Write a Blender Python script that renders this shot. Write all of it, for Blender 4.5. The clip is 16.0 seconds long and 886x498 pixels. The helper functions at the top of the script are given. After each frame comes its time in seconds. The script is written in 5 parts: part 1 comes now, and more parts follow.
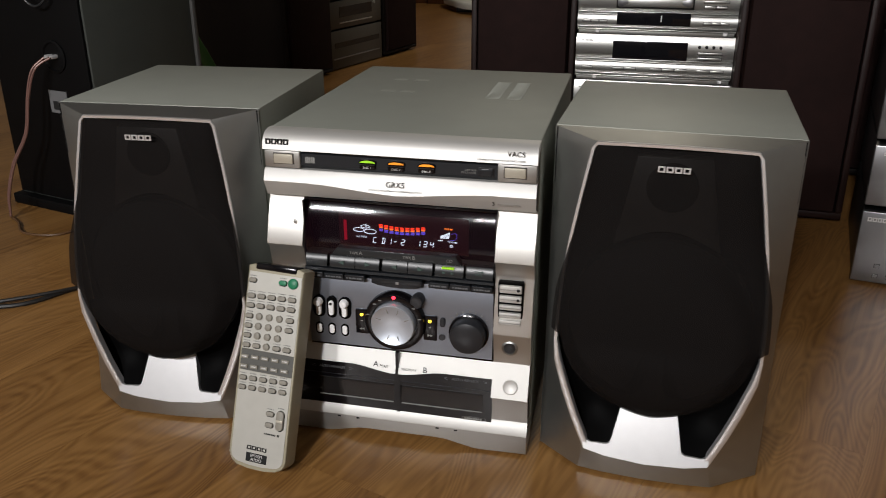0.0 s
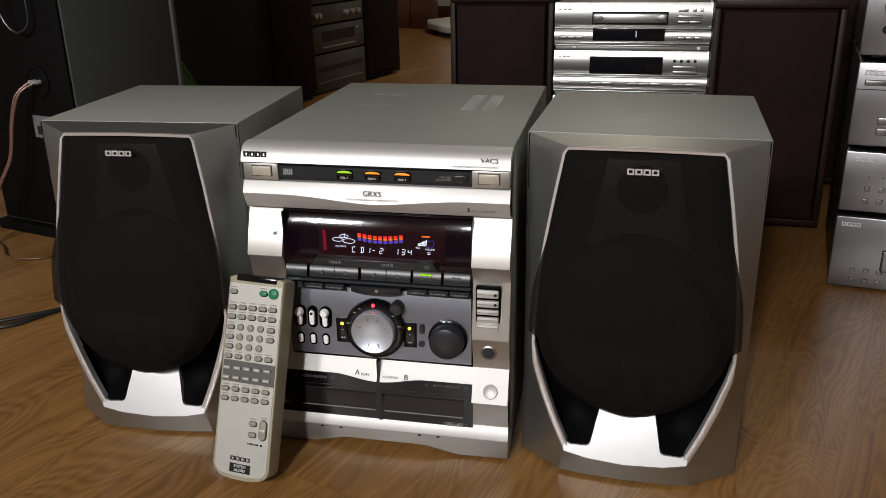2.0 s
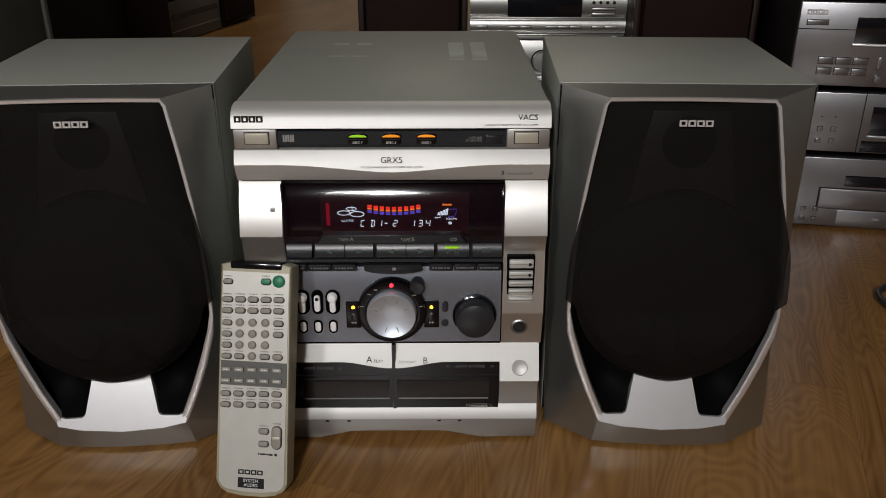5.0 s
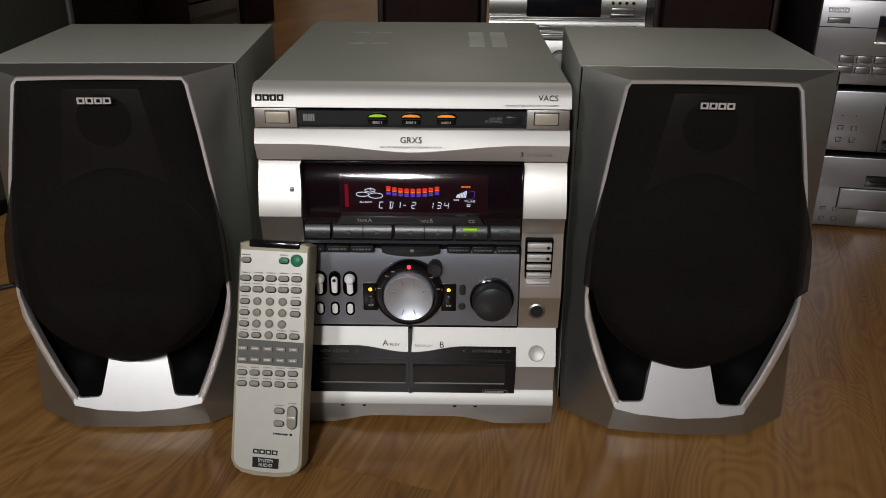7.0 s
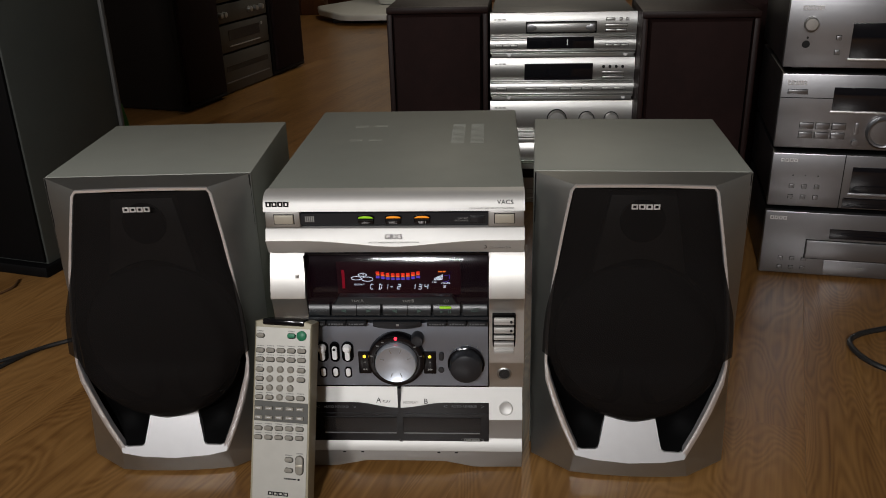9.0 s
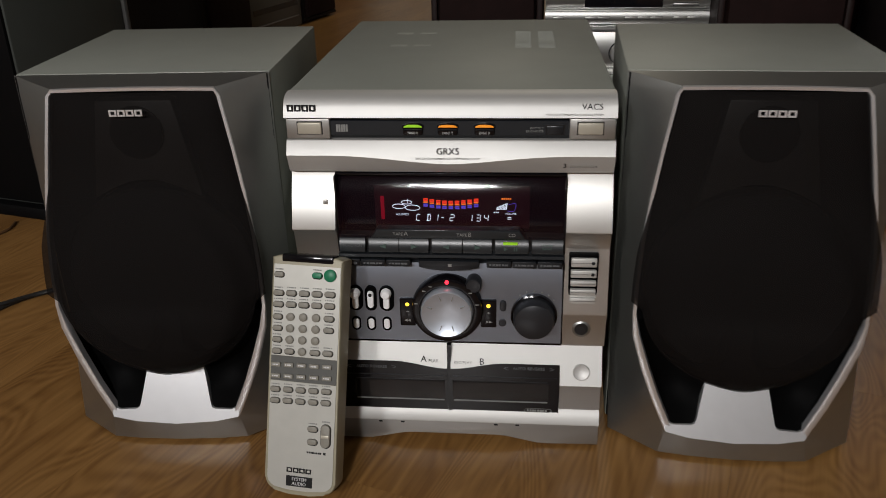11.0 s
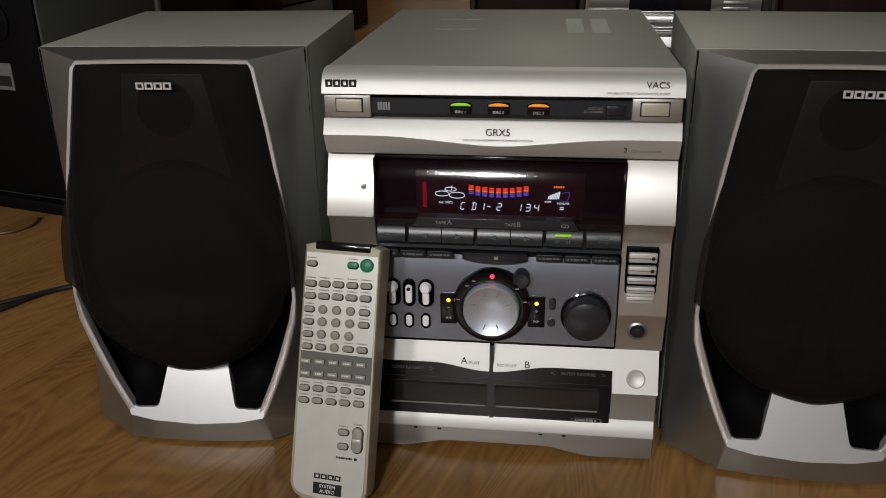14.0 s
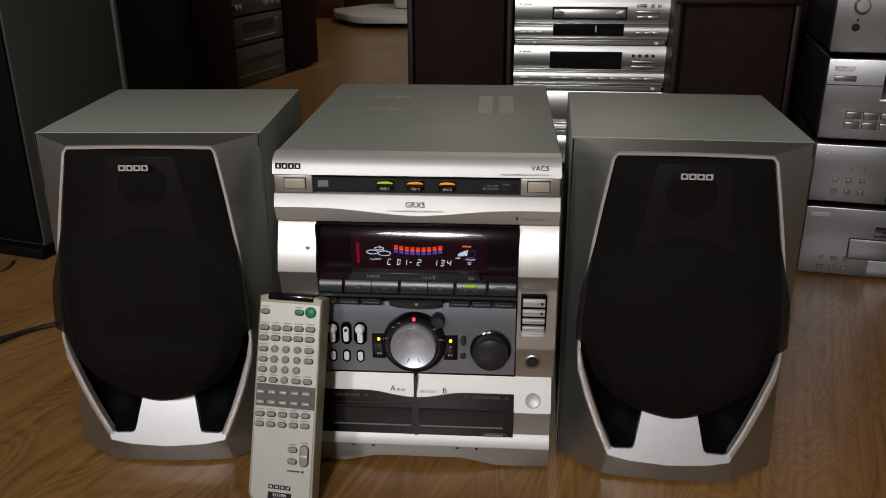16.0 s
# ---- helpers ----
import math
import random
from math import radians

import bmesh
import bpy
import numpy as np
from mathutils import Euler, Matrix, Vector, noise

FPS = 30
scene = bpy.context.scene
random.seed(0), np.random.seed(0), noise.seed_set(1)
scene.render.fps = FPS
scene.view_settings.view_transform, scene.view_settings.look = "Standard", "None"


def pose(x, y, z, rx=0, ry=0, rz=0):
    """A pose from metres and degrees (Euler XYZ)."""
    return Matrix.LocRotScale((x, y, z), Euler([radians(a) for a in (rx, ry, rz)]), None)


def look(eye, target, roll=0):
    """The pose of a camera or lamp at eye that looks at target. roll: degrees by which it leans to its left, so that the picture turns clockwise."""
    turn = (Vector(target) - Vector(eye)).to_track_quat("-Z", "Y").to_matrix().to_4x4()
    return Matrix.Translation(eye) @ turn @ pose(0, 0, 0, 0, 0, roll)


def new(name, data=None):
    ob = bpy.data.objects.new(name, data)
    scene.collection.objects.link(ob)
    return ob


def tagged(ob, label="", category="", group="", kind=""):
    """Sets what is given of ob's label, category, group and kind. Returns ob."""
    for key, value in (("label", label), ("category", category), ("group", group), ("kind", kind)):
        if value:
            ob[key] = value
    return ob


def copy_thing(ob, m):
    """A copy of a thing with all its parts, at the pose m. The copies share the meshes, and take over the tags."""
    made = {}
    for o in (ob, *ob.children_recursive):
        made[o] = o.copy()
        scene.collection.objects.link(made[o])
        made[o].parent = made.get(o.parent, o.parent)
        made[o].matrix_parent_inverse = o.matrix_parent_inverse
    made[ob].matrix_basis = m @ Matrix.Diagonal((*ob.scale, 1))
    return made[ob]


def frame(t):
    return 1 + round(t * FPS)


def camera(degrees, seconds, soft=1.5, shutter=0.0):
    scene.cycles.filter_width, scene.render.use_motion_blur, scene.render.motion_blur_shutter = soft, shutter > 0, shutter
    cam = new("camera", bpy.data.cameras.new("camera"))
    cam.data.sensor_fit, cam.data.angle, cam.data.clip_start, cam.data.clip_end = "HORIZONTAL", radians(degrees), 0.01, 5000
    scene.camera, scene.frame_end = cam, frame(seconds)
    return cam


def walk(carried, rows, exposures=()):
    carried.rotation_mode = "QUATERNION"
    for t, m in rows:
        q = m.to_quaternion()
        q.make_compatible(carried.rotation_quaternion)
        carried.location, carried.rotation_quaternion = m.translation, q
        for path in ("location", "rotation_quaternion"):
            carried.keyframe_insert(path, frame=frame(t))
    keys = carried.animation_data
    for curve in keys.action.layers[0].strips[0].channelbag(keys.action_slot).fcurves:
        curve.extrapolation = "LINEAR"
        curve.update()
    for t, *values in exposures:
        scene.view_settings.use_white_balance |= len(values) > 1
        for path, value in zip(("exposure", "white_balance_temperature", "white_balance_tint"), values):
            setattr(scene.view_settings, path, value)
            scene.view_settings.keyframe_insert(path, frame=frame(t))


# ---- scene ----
cam = camera(55.6, 16.0, 0.9, 0.4)
PATH = [
    (0, (0.223, -0.781, 0.562), (-0.189, 1.021, -0.201), -0.2),
    (0.5, (0.247, -0.789, 0.561), (-0.154, 1.029, -0.17), -1.2),
    (1, (0.24, -0.795, 0.559), (-0.139, 1.035, -0.155), -0.9),
    (1.5, (0.238, -0.797, 0.557), (-0.133, 1.035, -0.156), -0.7),
    (2, (0.241, -0.798, 0.55), (-0.154, 1.03, -0.158), -1.2),
    (2.5, (0.24, -0.798, 0.55), (-0.155, 1.027, -0.167), -1.0),
    (3, (0.232, -0.79, 0.549), (-0.102, 1.02, -0.234), 0.2),
    (3.5, (0.197, -0.766, 0.591), (-0.077, 1.014, -0.279), -0.2),
    (4, (0.162, -0.741, 0.601), (0.058, 1.064, -0.255), -0.3),
    (4.2, (0.129, -0.725, 0.593), (0.072, 1.093, -0.239), -0.8),
    (4.5, (0.066, -0.715, 0.573), (0.076, 1.098, -0.27), -0.6),
    (4.7, (0.044, -0.721, 0.553), (0.062, 1.094, -0.285), -0.2),
    (6.8, (0.035, -0.738, 0.514), (0.005, 1.096, -0.283), 0.3),
    (7, (0.037, -0.738, 0.512), (0.015, 1.095, -0.287), 0.3),
    (7.5, (0.047, -0.739, 0.514), (0.025, 1.092, -0.291), -0.2),
    (8, (0.055, -0.758, 0.527), (0.009, 1.067, -0.289), -0.5),
    (8.5, (0.079, -0.81, 0.584), (-0.002, 1.019, -0.221), -0.9),
    (8.7, (0.094, -0.83, 0.614), (-0.002, 1.006, -0.173), -1.3),
    (9.3, (0.106, -0.858, 0.645), (-0.022, 0.982, -0.128), -1.6),
    (10.8, (0.063, -0.738, 0.521), (-0.105, 1.095, -0.261), -1.7),
    (11, (0.061, -0.696, 0.523), (-0.119, 1.114, -0.307), -1.5),
    (11.5, (0.051, -0.651, 0.476), (-0.226, 1.136, -0.377), -2.1),
    (12, (0.042, -0.645, 0.456), (-0.212, 1.159, -0.37), -1.6),
    (12.5, (0.041, -0.648, 0.459), (-0.208, 1.168, -0.34), -1.3),
    (13, (0.039, -0.648, 0.46), (-0.2, 1.178, -0.32), -1.3),
    (13.5, (0.041, -0.648, 0.47), (-0.197, 1.175, -0.316), -1.4),
    (14, (0.038, -0.657, 0.475), (-0.199, 1.17, -0.304), -0.9),
    (14.5, (0.047, -0.694, 0.503), (-0.146, 1.142, -0.265), -0.3),
    (15, (0.073, -0.745, 0.541), (-0.099, 1.088, -0.239), -0.7),
    (15.5, (0.084, -0.779, 0.561), (-0.076, 1.057, -0.214), -0.7),
    (16, (0.082, -0.789, 0.565), (-0.051, 1.064, -0.174), -0.3),
]
walk(cam, [(t, look(eye, target, roll)) for t, eye, target, roll in PATH], [(0, 0.0), (2.5, 0.0), (4.5, -0.46), (16, -0.46)])

# ---------------------------------------------------------------- world and light
world = bpy.data.worlds.new("world")
scene.world = world
world.use_nodes = True
world.node_tree.nodes["Background"].inputs[0].default_value = (0.5, 0.55, 0.6, 1)
world.node_tree.nodes["Background"].inputs[1].default_value = 0.006


def area_lamp(name, m, sx, sy, power, colour):
    la = bpy.data.lights.new(name, "AREA")
    la.shape, la.size, la.size_y, la.energy, la.color = "RECTANGLE", sx, sy, power, colour
    ob = new(name, la)
    ob.matrix_world = m
    return tagged(ob, kind="structure")


LAMP_AT = (-0.22, -2.90, 1.75)
LAMP_2_AT = (-1.15, -2.80, 1.75)
area_lamp("bulb_light", look(LAMP_AT, (0.0, 0.0, 0.2)), 0.11, 0.11, 32, (1.0, 0.978, 0.975))
area_lamp("tube_light", look((LAMP_AT[0] - 0.05, LAMP_AT[1], LAMP_AT[2] + 0.02), (0.0, 0.0, 0.2)), 0.42, 0.08, 28, (1.0, 0.978, 0.975))
area_lamp("second_lamp_light", look(LAMP_2_AT, (0.0, 0.0, 0.2)), 0.30, 0.16, 47, (1.0, 0.978, 0.975))
# Added fill to brighten the far floor; no fitting belongs to it.
area_lamp("far_fill_light", look((0.2, 3.2, 2.36), (0.2, 3.2, 0.0)), 0.9, 0.2, 19, (1.0, 0.90, 0.74))

# ---------------------------------------------------------------- materials


def mat(name, colour, rough=0.5, metal=0.0, vary=0.08, scale=40.0, bump=0.0, bscale=300.0, stretch=(1, 1, 1), spec=0.5, coat=0.0, rvary=0.0):
    """A plain surface with uneven colour, gloss and fine relief."""
    m = bpy.data.materials.new(name)
    m.use_nodes = True
    t = m.node_tree
    p = t.nodes["Principled BSDF"]
    p.inputs["Roughness"].default_value, p.inputs["Metallic"].default_value = rough, metal
    p.inputs["Specular IOR Level"].default_value = spec
    p.inputs["Coat Weight"].default_value = coat
    co = t.nodes.new("ShaderNodeTexCoord")
    mp = t.nodes.new("ShaderNodeMapping")
    mp.inputs["Scale"].default_value = stretch
    t.links.new(co.outputs["Object"], mp.inputs[0])
    n1, n2 = t.nodes.new("ShaderNodeTexNoise"), t.nodes.new("ShaderNodeTexNoise")
    n1.inputs["Scale"].default_value, n2.inputs["Scale"].default_value = scale, scale * 0.16
    n1.inputs["Detail"].default_value, n2.inputs["Detail"].default_value = 6, 3
    t.links.new(mp.outputs[0], n1.inputs["Vector"])
    t.links.new(mp.outputs[0], n2.inputs["Vector"])
    add = t.nodes.new("ShaderNodeMath")
    add.operation = "ADD"
    t.links.new(n1.outputs[0], add.inputs[0])
    t.links.new(n2.outputs[0], add.inputs[1])
    ramp = t.nodes.new("ShaderNodeMapRange")
    ramp.inputs[1].default_value, ramp.inputs[2].default_value = 0.6, 1.4
    ramp.inputs[3].default_value, ramp.inputs[4].default_value = 1 - vary, 1 + vary
    t.links.new(add.outputs[0], ramp.inputs[0])
    mul = t.nodes.new("ShaderNodeVectorMath")
    mul.operation = "SCALE"
    mul.inputs[0].default_value = colour
    t.links.new(ramp.outputs[0], mul.inputs["Scale"])
    t.links.new(mul.outputs[0], p.inputs["Base Color"])
    if rvary:
        r2 = t.nodes.new("ShaderNodeMapRange")
        r2.inputs[1].default_value, r2.inputs[2].default_value = 0.3, 0.7
        r2.inputs[3].default_value, r2.inputs[4].default_value = rough - rvary, rough + rvary
        t.links.new(n2.outputs[0], r2.inputs[0])
        t.links.new(r2.outputs[0], p.inputs["Roughness"])
    if bump:
        n3, b = t.nodes.new("ShaderNodeTexNoise"), t.nodes.new("ShaderNodeBump")
        n3.inputs["Scale"].default_value = bscale
        b.inputs["Strength"].default_value, b.inputs["Distance"].default_value = bump, 0.001
        t.links.new(mp.outputs[0], n3.inputs["Vector"])
        t.links.new(n3.outputs[0], b.inputs["Height"])
        t.links.new(b.outputs[0], p.inputs["Normal"])
    return m


def glow(name, colour, strength):
    m = mat(name, colour, 0.4)
    p = m.node_tree.nodes["Principled BSDF"]
    p.inputs["Emission Color"].default_value = (*colour, 1)
    p.inputs["Emission Strength"].default_value = strength
    return m


def glass(name, tint, clear, rough=0.03, spec=0.5):
    """A dark clear pane: a share of the light goes straight through, the rest is gloss."""
    m = bpy.data.materials.new(name)
    m.use_nodes = True
    t = m.node_tree
    p = t.nodes["Principled BSDF"]
    p.inputs["Base Color"].default_value, p.inputs["Roughness"].default_value = (*tint, 1), rough
    p.inputs["Specular IOR Level"].default_value = spec
    tr, mix = t.nodes.new("ShaderNodeBsdfTransparent"), t.nodes.new("ShaderNodeMixShader")
    tr.inputs[0].default_value = (*[min(1, 0.55 + c) for c in tint], 1)
    mix.inputs[0].default_value = clear
    t.links.new(p.outputs[0], mix.inputs[1])
    t.links.new(tr.outputs[0], mix.inputs[2])
    t.links.new(mix.outputs[0], t.nodes["Material Output"].inputs[0])
    return m


def wood_floor():
    """Oak-look laminate: long grain with cathedral figure, a tone of its own for each plank."""
    m = bpy.data.materials.new("laminate_oak")
    m.use_nodes = True
    t = m.node_tree
    p = t.nodes["Principled BSDF"]
    co, info = t.nodes.new("ShaderNodeTexCoord"), t.nodes.new("ShaderNodeObjectInfo")
    off = t.nodes.new("ShaderNodeVectorMath")
    off.operation = "MULTIPLY_ADD"
    comb = t.nodes.new("ShaderNodeCombineXYZ")
    for k in range(3):
        t.links.new(info.outputs["Random"], comb.inputs[k])
    off.inputs[1].default_value = (7, 23, 11)
    t.links.new(comb.outputs[0], off.inputs[0])
    t.links.new(co.outputs["Object"], off.inputs[2])
    mp = t.nodes.new("ShaderNodeMapping")
    mp.inputs["Scale"].default_value = (4.4, 0.95, 1.0)
    t.links.new(off.outputs[0], mp.inputs[0])
    big = t.nodes.new("ShaderNodeTexNoise")
    big.inputs["Scale"].default_value, big.inputs["Detail"].default_value = 1.7, 2.0
    big.inputs["Distortion"].default_value = 0.6
    t.links.new(mp.outputs[0], big.inputs["Vector"])
    bands = t.nodes.new("ShaderNodeMath")
    bands.operation = "MULTIPLY"
    bands.inputs[1].default_value = 270.0
    t.links.new(big.outputs[0], bands.inputs[0])
    sine = t.nodes.new("ShaderNodeMath")
    sine.operation = "SINE"
    t.links.new(bands.outputs[0], sine.inputs[0])
    mp2 = t.nodes.new("ShaderNodeMapping")
    mp2.inputs["Scale"].default_value = (150.0, 4.0, 1.0)
    t.links.new(off.outputs[0], mp2.inputs[0])
    fine = t.nodes.new("ShaderNodeTexNoise")
    fine.inputs["Scale"].default_value, fine.inputs["Detail"].default_value = 1.0, 5.0
    t.links.new(mp2.outputs[0], fine.inputs["Vector"])
    s1 = t.nodes.new("ShaderNodeMath")
    s1.operation = "MULTIPLY_ADD"
    s1.inputs[1].default_value, s1.inputs[2].default_value = 0.066, 0.265
    t.links.new(sine.outputs[0], s1.inputs[0])
    s2 = t.nodes.new("ShaderNodeMath")
    s2.operation = "MULTIPLY_ADD"
    s2.inputs[1].default_value = 0.46
    t.links.new(fine.outputs[0], s2.inputs[0])
    t.links.new(s1.outputs[0], s2.inputs[2])
    s3 = t.nodes.new("ShaderNodeMath")
    s3.operation = "MULTIPLY_ADD"
    s3.inputs[1].default_value = 0.14
    t.links.new(info.outputs["Random"], s3.inputs[0])
    t.links.new(s2.outputs[0], s3.inputs[2])
    s4 = t.nodes.new("ShaderNodeMath")
    s4.operation = "MULTIPLY_ADD"
    s4.inputs[1].default_value = 0.5
    t.links.new(big.outputs[0], s4.inputs[0])
    t.links.new(s3.outputs[0], s4.inputs[2])
    ramp = t.nodes.new("ShaderNodeValToRGB")
    e = ramp.color_ramp.elements
    e[0].position, e[0].color = 0.52, (0.070, 0.0275, 0.0075, 1)
    e[1].position, e[1].color = 1.06 - 0.07, (0.285, 0.149, 0.048, 1)
    mid = e.new(0.74)
    mid.color = (0.183, 0.088, 0.026, 1)
    t.links.new(s4.outputs[0], ramp.inputs[0])
    # scattered knots
    vor = t.nodes.new("ShaderNodeTexVoronoi")
    vor.inputs["Scale"].default_value = 1.0
    mp3 = t.nodes.new("ShaderNodeMapping")
    mp3.inputs["Scale"].default_value = (3.4, 1.5, 1.0)
    t.links.new(off.outputs[0], mp3.inputs[0])
    t.links.new(mp3.outputs[0], vor.inputs["Vector"])
    kn = t.nodes.new("ShaderNodeMapRange")
    kn.interpolation_type = "SMOOTHSTEP"
    kn.inputs[1].default_value, kn.inputs[2].default_value = 0.015, 0.085
    kn.inputs[3].default_value, kn.inputs[4].default_value = 0.6, 1.0
    t.links.new(vor.outputs["Distance"], kn.inputs[0])
    dark = t.nodes.new("ShaderNodeVectorMath")
    dark.operation = "SCALE"
    t.links.new(ramp.outputs[0], dark.inputs[0])
    t.links.new(kn.outputs[0], dark.inputs["Scale"])
    t.links.new(dark.outputs[0], p.inputs["Base Color"])
    p.inputs["Roughness"].default_value = 0.30
    p.inputs["Specular IOR Level"].default_value = 0.36
    b = t.nodes.new("ShaderNodeBump")
    b.inputs["Strength"].default_value, b.inputs["Distance"].default_value = 0.12, 0.0006
    t.links.new(s2.outputs[0], b.inputs["Height"])
    t.links.new(b.outputs[0], p.inputs["Normal"])
    return m


SILVER = mat("silver_paint", (0.39, 0.383, 0.365), 0.47, 0.88, 0.04, 60, 0.03, 900, (0.3, 1, 1))
BRIGHT = mat("bright_silver", (0.565, 0.555, 0.53), 0.43, 0.92, 0.03, 60, 0.02, 900)
BEZEL = mat("grey_silver_bezel", (0.355, 0.362, 0.350), 0.36, 0.92, 0.05, 60, 0.04, 1200)
CAP = mat("satin_silver_cap", (0.57, 0.565, 0.545), 0.55, 0.6, 0.03, 60, 0.02, 900)
TRIM = mat("pale_metal_trim", (0.80, 0.80, 0.81), 0.29, 0.8, 0.03, 80)
GREY_TOP = mat("grey_painted_steel", (0.226, 0.237, 0.208), 0.55, 0.1, 0.06, 30, 0.05, 1500, spec=0.35, rvary=0.06)
VINYL = mat("grey_vinyl_wrap", (0.272, 0.285, 0.252), 0.5, 0.1, 0.05, 30, 0.06, 1300, spec=0.35)
BLACK = mat("black_plastic", (0.006, 0.006, 0.0065), 0.38, 0, 0.2, 50)
GLOSS_BLACK = mat("gloss_black", (0.0045, 0.004, 0.005), 0.14, 0, 0.2, 40, spec=0.36)
CLOTH = mat("black_cloth", (0.010, 0.009, 0.009), 0.85, 0, 0.15, 60, 0.35, 2600, spec=0.08)
GUN = mat("gunmetal_panel", (0.245, 0.265, 0.308), 0.35, 0.9, 0.06, 40, 0.02, 900)
DIAL = mat("blue_silver_dial", (0.64, 0.69, 0.77), 0.42, 0.75, 0.03, 90)
KEY = mat("dark_grey_key", (0.015, 0.017, 0.019), 0.30, 0.0, 0.1, 80, spec=0.45)
KEY2 = mat("slate_key", (0.012, 0.014, 0.017), 0.30, 0.1, 0.1, 80)
BEIGE = mat("beige_key", (0.42, 0.39, 0.32), 0.42, 0.3, 0.05, 80)
RUBBER = mat("soft_black_knob", (0.020, 0.021, 0.024), 0.30, 0.1, 0.1, 90)
REMOTE_BODY = mat("aged_beige_plastic", (0.28, 0.255, 0.18), 0.45, 0.1, 0.08, 60, 0.05, 1200)
REMOTE_FACE = mat("pale_silver_face", (0.465, 0.458, 0.42), 0.40, 0.4, 0.07, 60)
REMOTE_BAND = mat("grey_band", (0.075, 0.075, 0.068), 0.5, 0.1, 0.05, 60)
REMOTE_KEY = mat("grey_rubber_key", (0.21, 0.197, 0.165), 0.55, 0, 0.06, 90)
GREEN = mat("green_key", (0.010, 0.16, 0.075), 0.45, 0, 0.05, 90)
INK = mat("dark_print", (0.02, 0.02, 0.02), 0.6, spec=0.05)
GREY_INK = mat("grey_print", (0.24, 0.24, 0.23), 0.6, spec=0.05)
PALE_INK = mat("pale_print", (0.6, 0.6, 0.6), 0.4)
LOGO_METAL = mat("polished_badge", (0.72, 0.72, 0.73), 0.36, 0.6, 0.02)
WHITE_PLASTIC = mat("white_silver_plastic", (0.80, 0.80, 0.80), 0.3, 0.0, 0.03, 80)
# Paler grey that paints the highlights along the vent slots.
VENT = mat("vent_highlight_paint", (0.272, 0.282, 0.25), 0.5)
WORN = mat("rubbed_grey_paint", (0.262, 0.272, 0.24), 0.5, 0.1, 0.12, 200)
BROWN_CLOTH = mat("brown_black_cloth", (0.0130, 0.0054, 0.0047), 0.75, 0, 0.3, 40, 0.3, 1500, spec=0.12)
PORT = mat("port_black", (0.0010, 0.0010, 0.0011), 0.6, 0, 0.2, 50, spec=0.04)
CONE = mat("driver_cone", (0.003, 0.003, 0.0032), 0.6, 0, 0.1, 60, spec=0.12)
WOOFER = mat("woofer_guard", (0.007, 0.0062, 0.006), 0.55, 0, 0.1, 60, spec=0.4)
PLATE = mat("driver_plate", (0.25, 0.243, 0.237), 0.40, 0.9, 0.2, 30)
MAHOGANY = mat("dark_mahogany", (0.012, 0.0046, 0.0037), 0.5, 0, 0.3, 12, 0.1, 300, (6, 6, 0.6), spec=0.2)
DARK_GREY = mat("dark_grey_vinyl", (0.046, 0.051, 0.046), 0.5, 0, 0.1, 20, 0.1, 500, spec=0.3)
BLACK_ASH = mat("black_ash", (0.007, 0.005, 0.004), 0.55, 0, 0.2, 12, 0.1, 300, (6, 6, 0.6), spec=0.12)
BACKING = mat("matt_black_board", (0.0022, 0.0022, 0.0025), 0.6, 0, 0.2, 20, spec=0.12)
HIFI_GREY = mat("grey_aluminium", (0.28, 0.28, 0.29), 0.33, 0.9, 0.04, 60, 0.03, 1000)
# Champagne set very dark: the dimness of the far end is in the colour.
HIFI_DIM = mat("darkened_champagne", (0.08, 0.073, 0.06), 0.42, 0.4, 0.06, 50)
HIFI_SILVER = mat("polished_silver_plastic", (0.47, 0.468, 0.45), 0.36, 0.88, 0.03, 60)
WINDOW = mat("black_window", (0.006, 0.006, 0.008), 0.1, 0, 0.1)
CABLE = mat("black_cable", (0.012, 0.012, 0.012), 0.5)
PINK = mat("copper_pink_cable", (0.17, 0.09, 0.075), 0.4, 0.2)
BROWN_CABLE = mat("brown_cable", (0.10, 0.05, 0.02), 0.5)
LEAF = mat("green_leaf", (0.03, 0.13, 0.02), 0.5, 0, 0.2, 20)
WHITE_LABEL = mat("grey_label", (0.13, 0.135, 0.14), 0.5)
# Plaster darkened so that side walls and ceiling bounce less light.
WALL = mat("darkened_plaster", (0.27, 0.255, 0.235), 0.9, 0, 0.04, 4, 0.15, 120)
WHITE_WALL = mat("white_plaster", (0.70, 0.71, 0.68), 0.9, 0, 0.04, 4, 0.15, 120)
DOORWOOD = mat("red_brown_wood", (0.10, 0.038, 0.016), 0.4, 0, 0.25, 10, 0.1, 200, (8, 8, 0.5))
PALE_STONE = mat("pale_grey_plastic", (0.52, 0.52, 0.48), 0.4, 0, 0.05, 10)
JOINT = mat("dark_joint", (0.07, 0.038, 0.018), 0.8)
OAK = wood_floor()
DISPLAY = glass("smoked_display_glass", (0.012, 0.004, 0.008), 0.62, 0.07)
SMOKE = glass("smoked_cassette_window", (0.020, 0.018, 0.018), 0.25, 0.08, 0.8)
GRILLE = glass("see_through_black_cloth", (0.0070, 0.0057, 0.0053), 0.26, 0.8, 0.10)
RED_GLOW = glow("red_segment", (1.0, 0.05, 0.02), 2.2)
ORANGE_GLOW = glow("orange_segment", (1.0, 0.22, 0.03), 2.2)
BLUE_GLOW = glow("violet_segment", (0.16, 0.10, 0.85), 1.3)
WHITE_GLOW = glow("white_segment", (0.75, 0.85, 1.0), 2.4)
DIM_RED = glow("dim_red_field", (0.022, 0.0015, 0.004), 0.16)
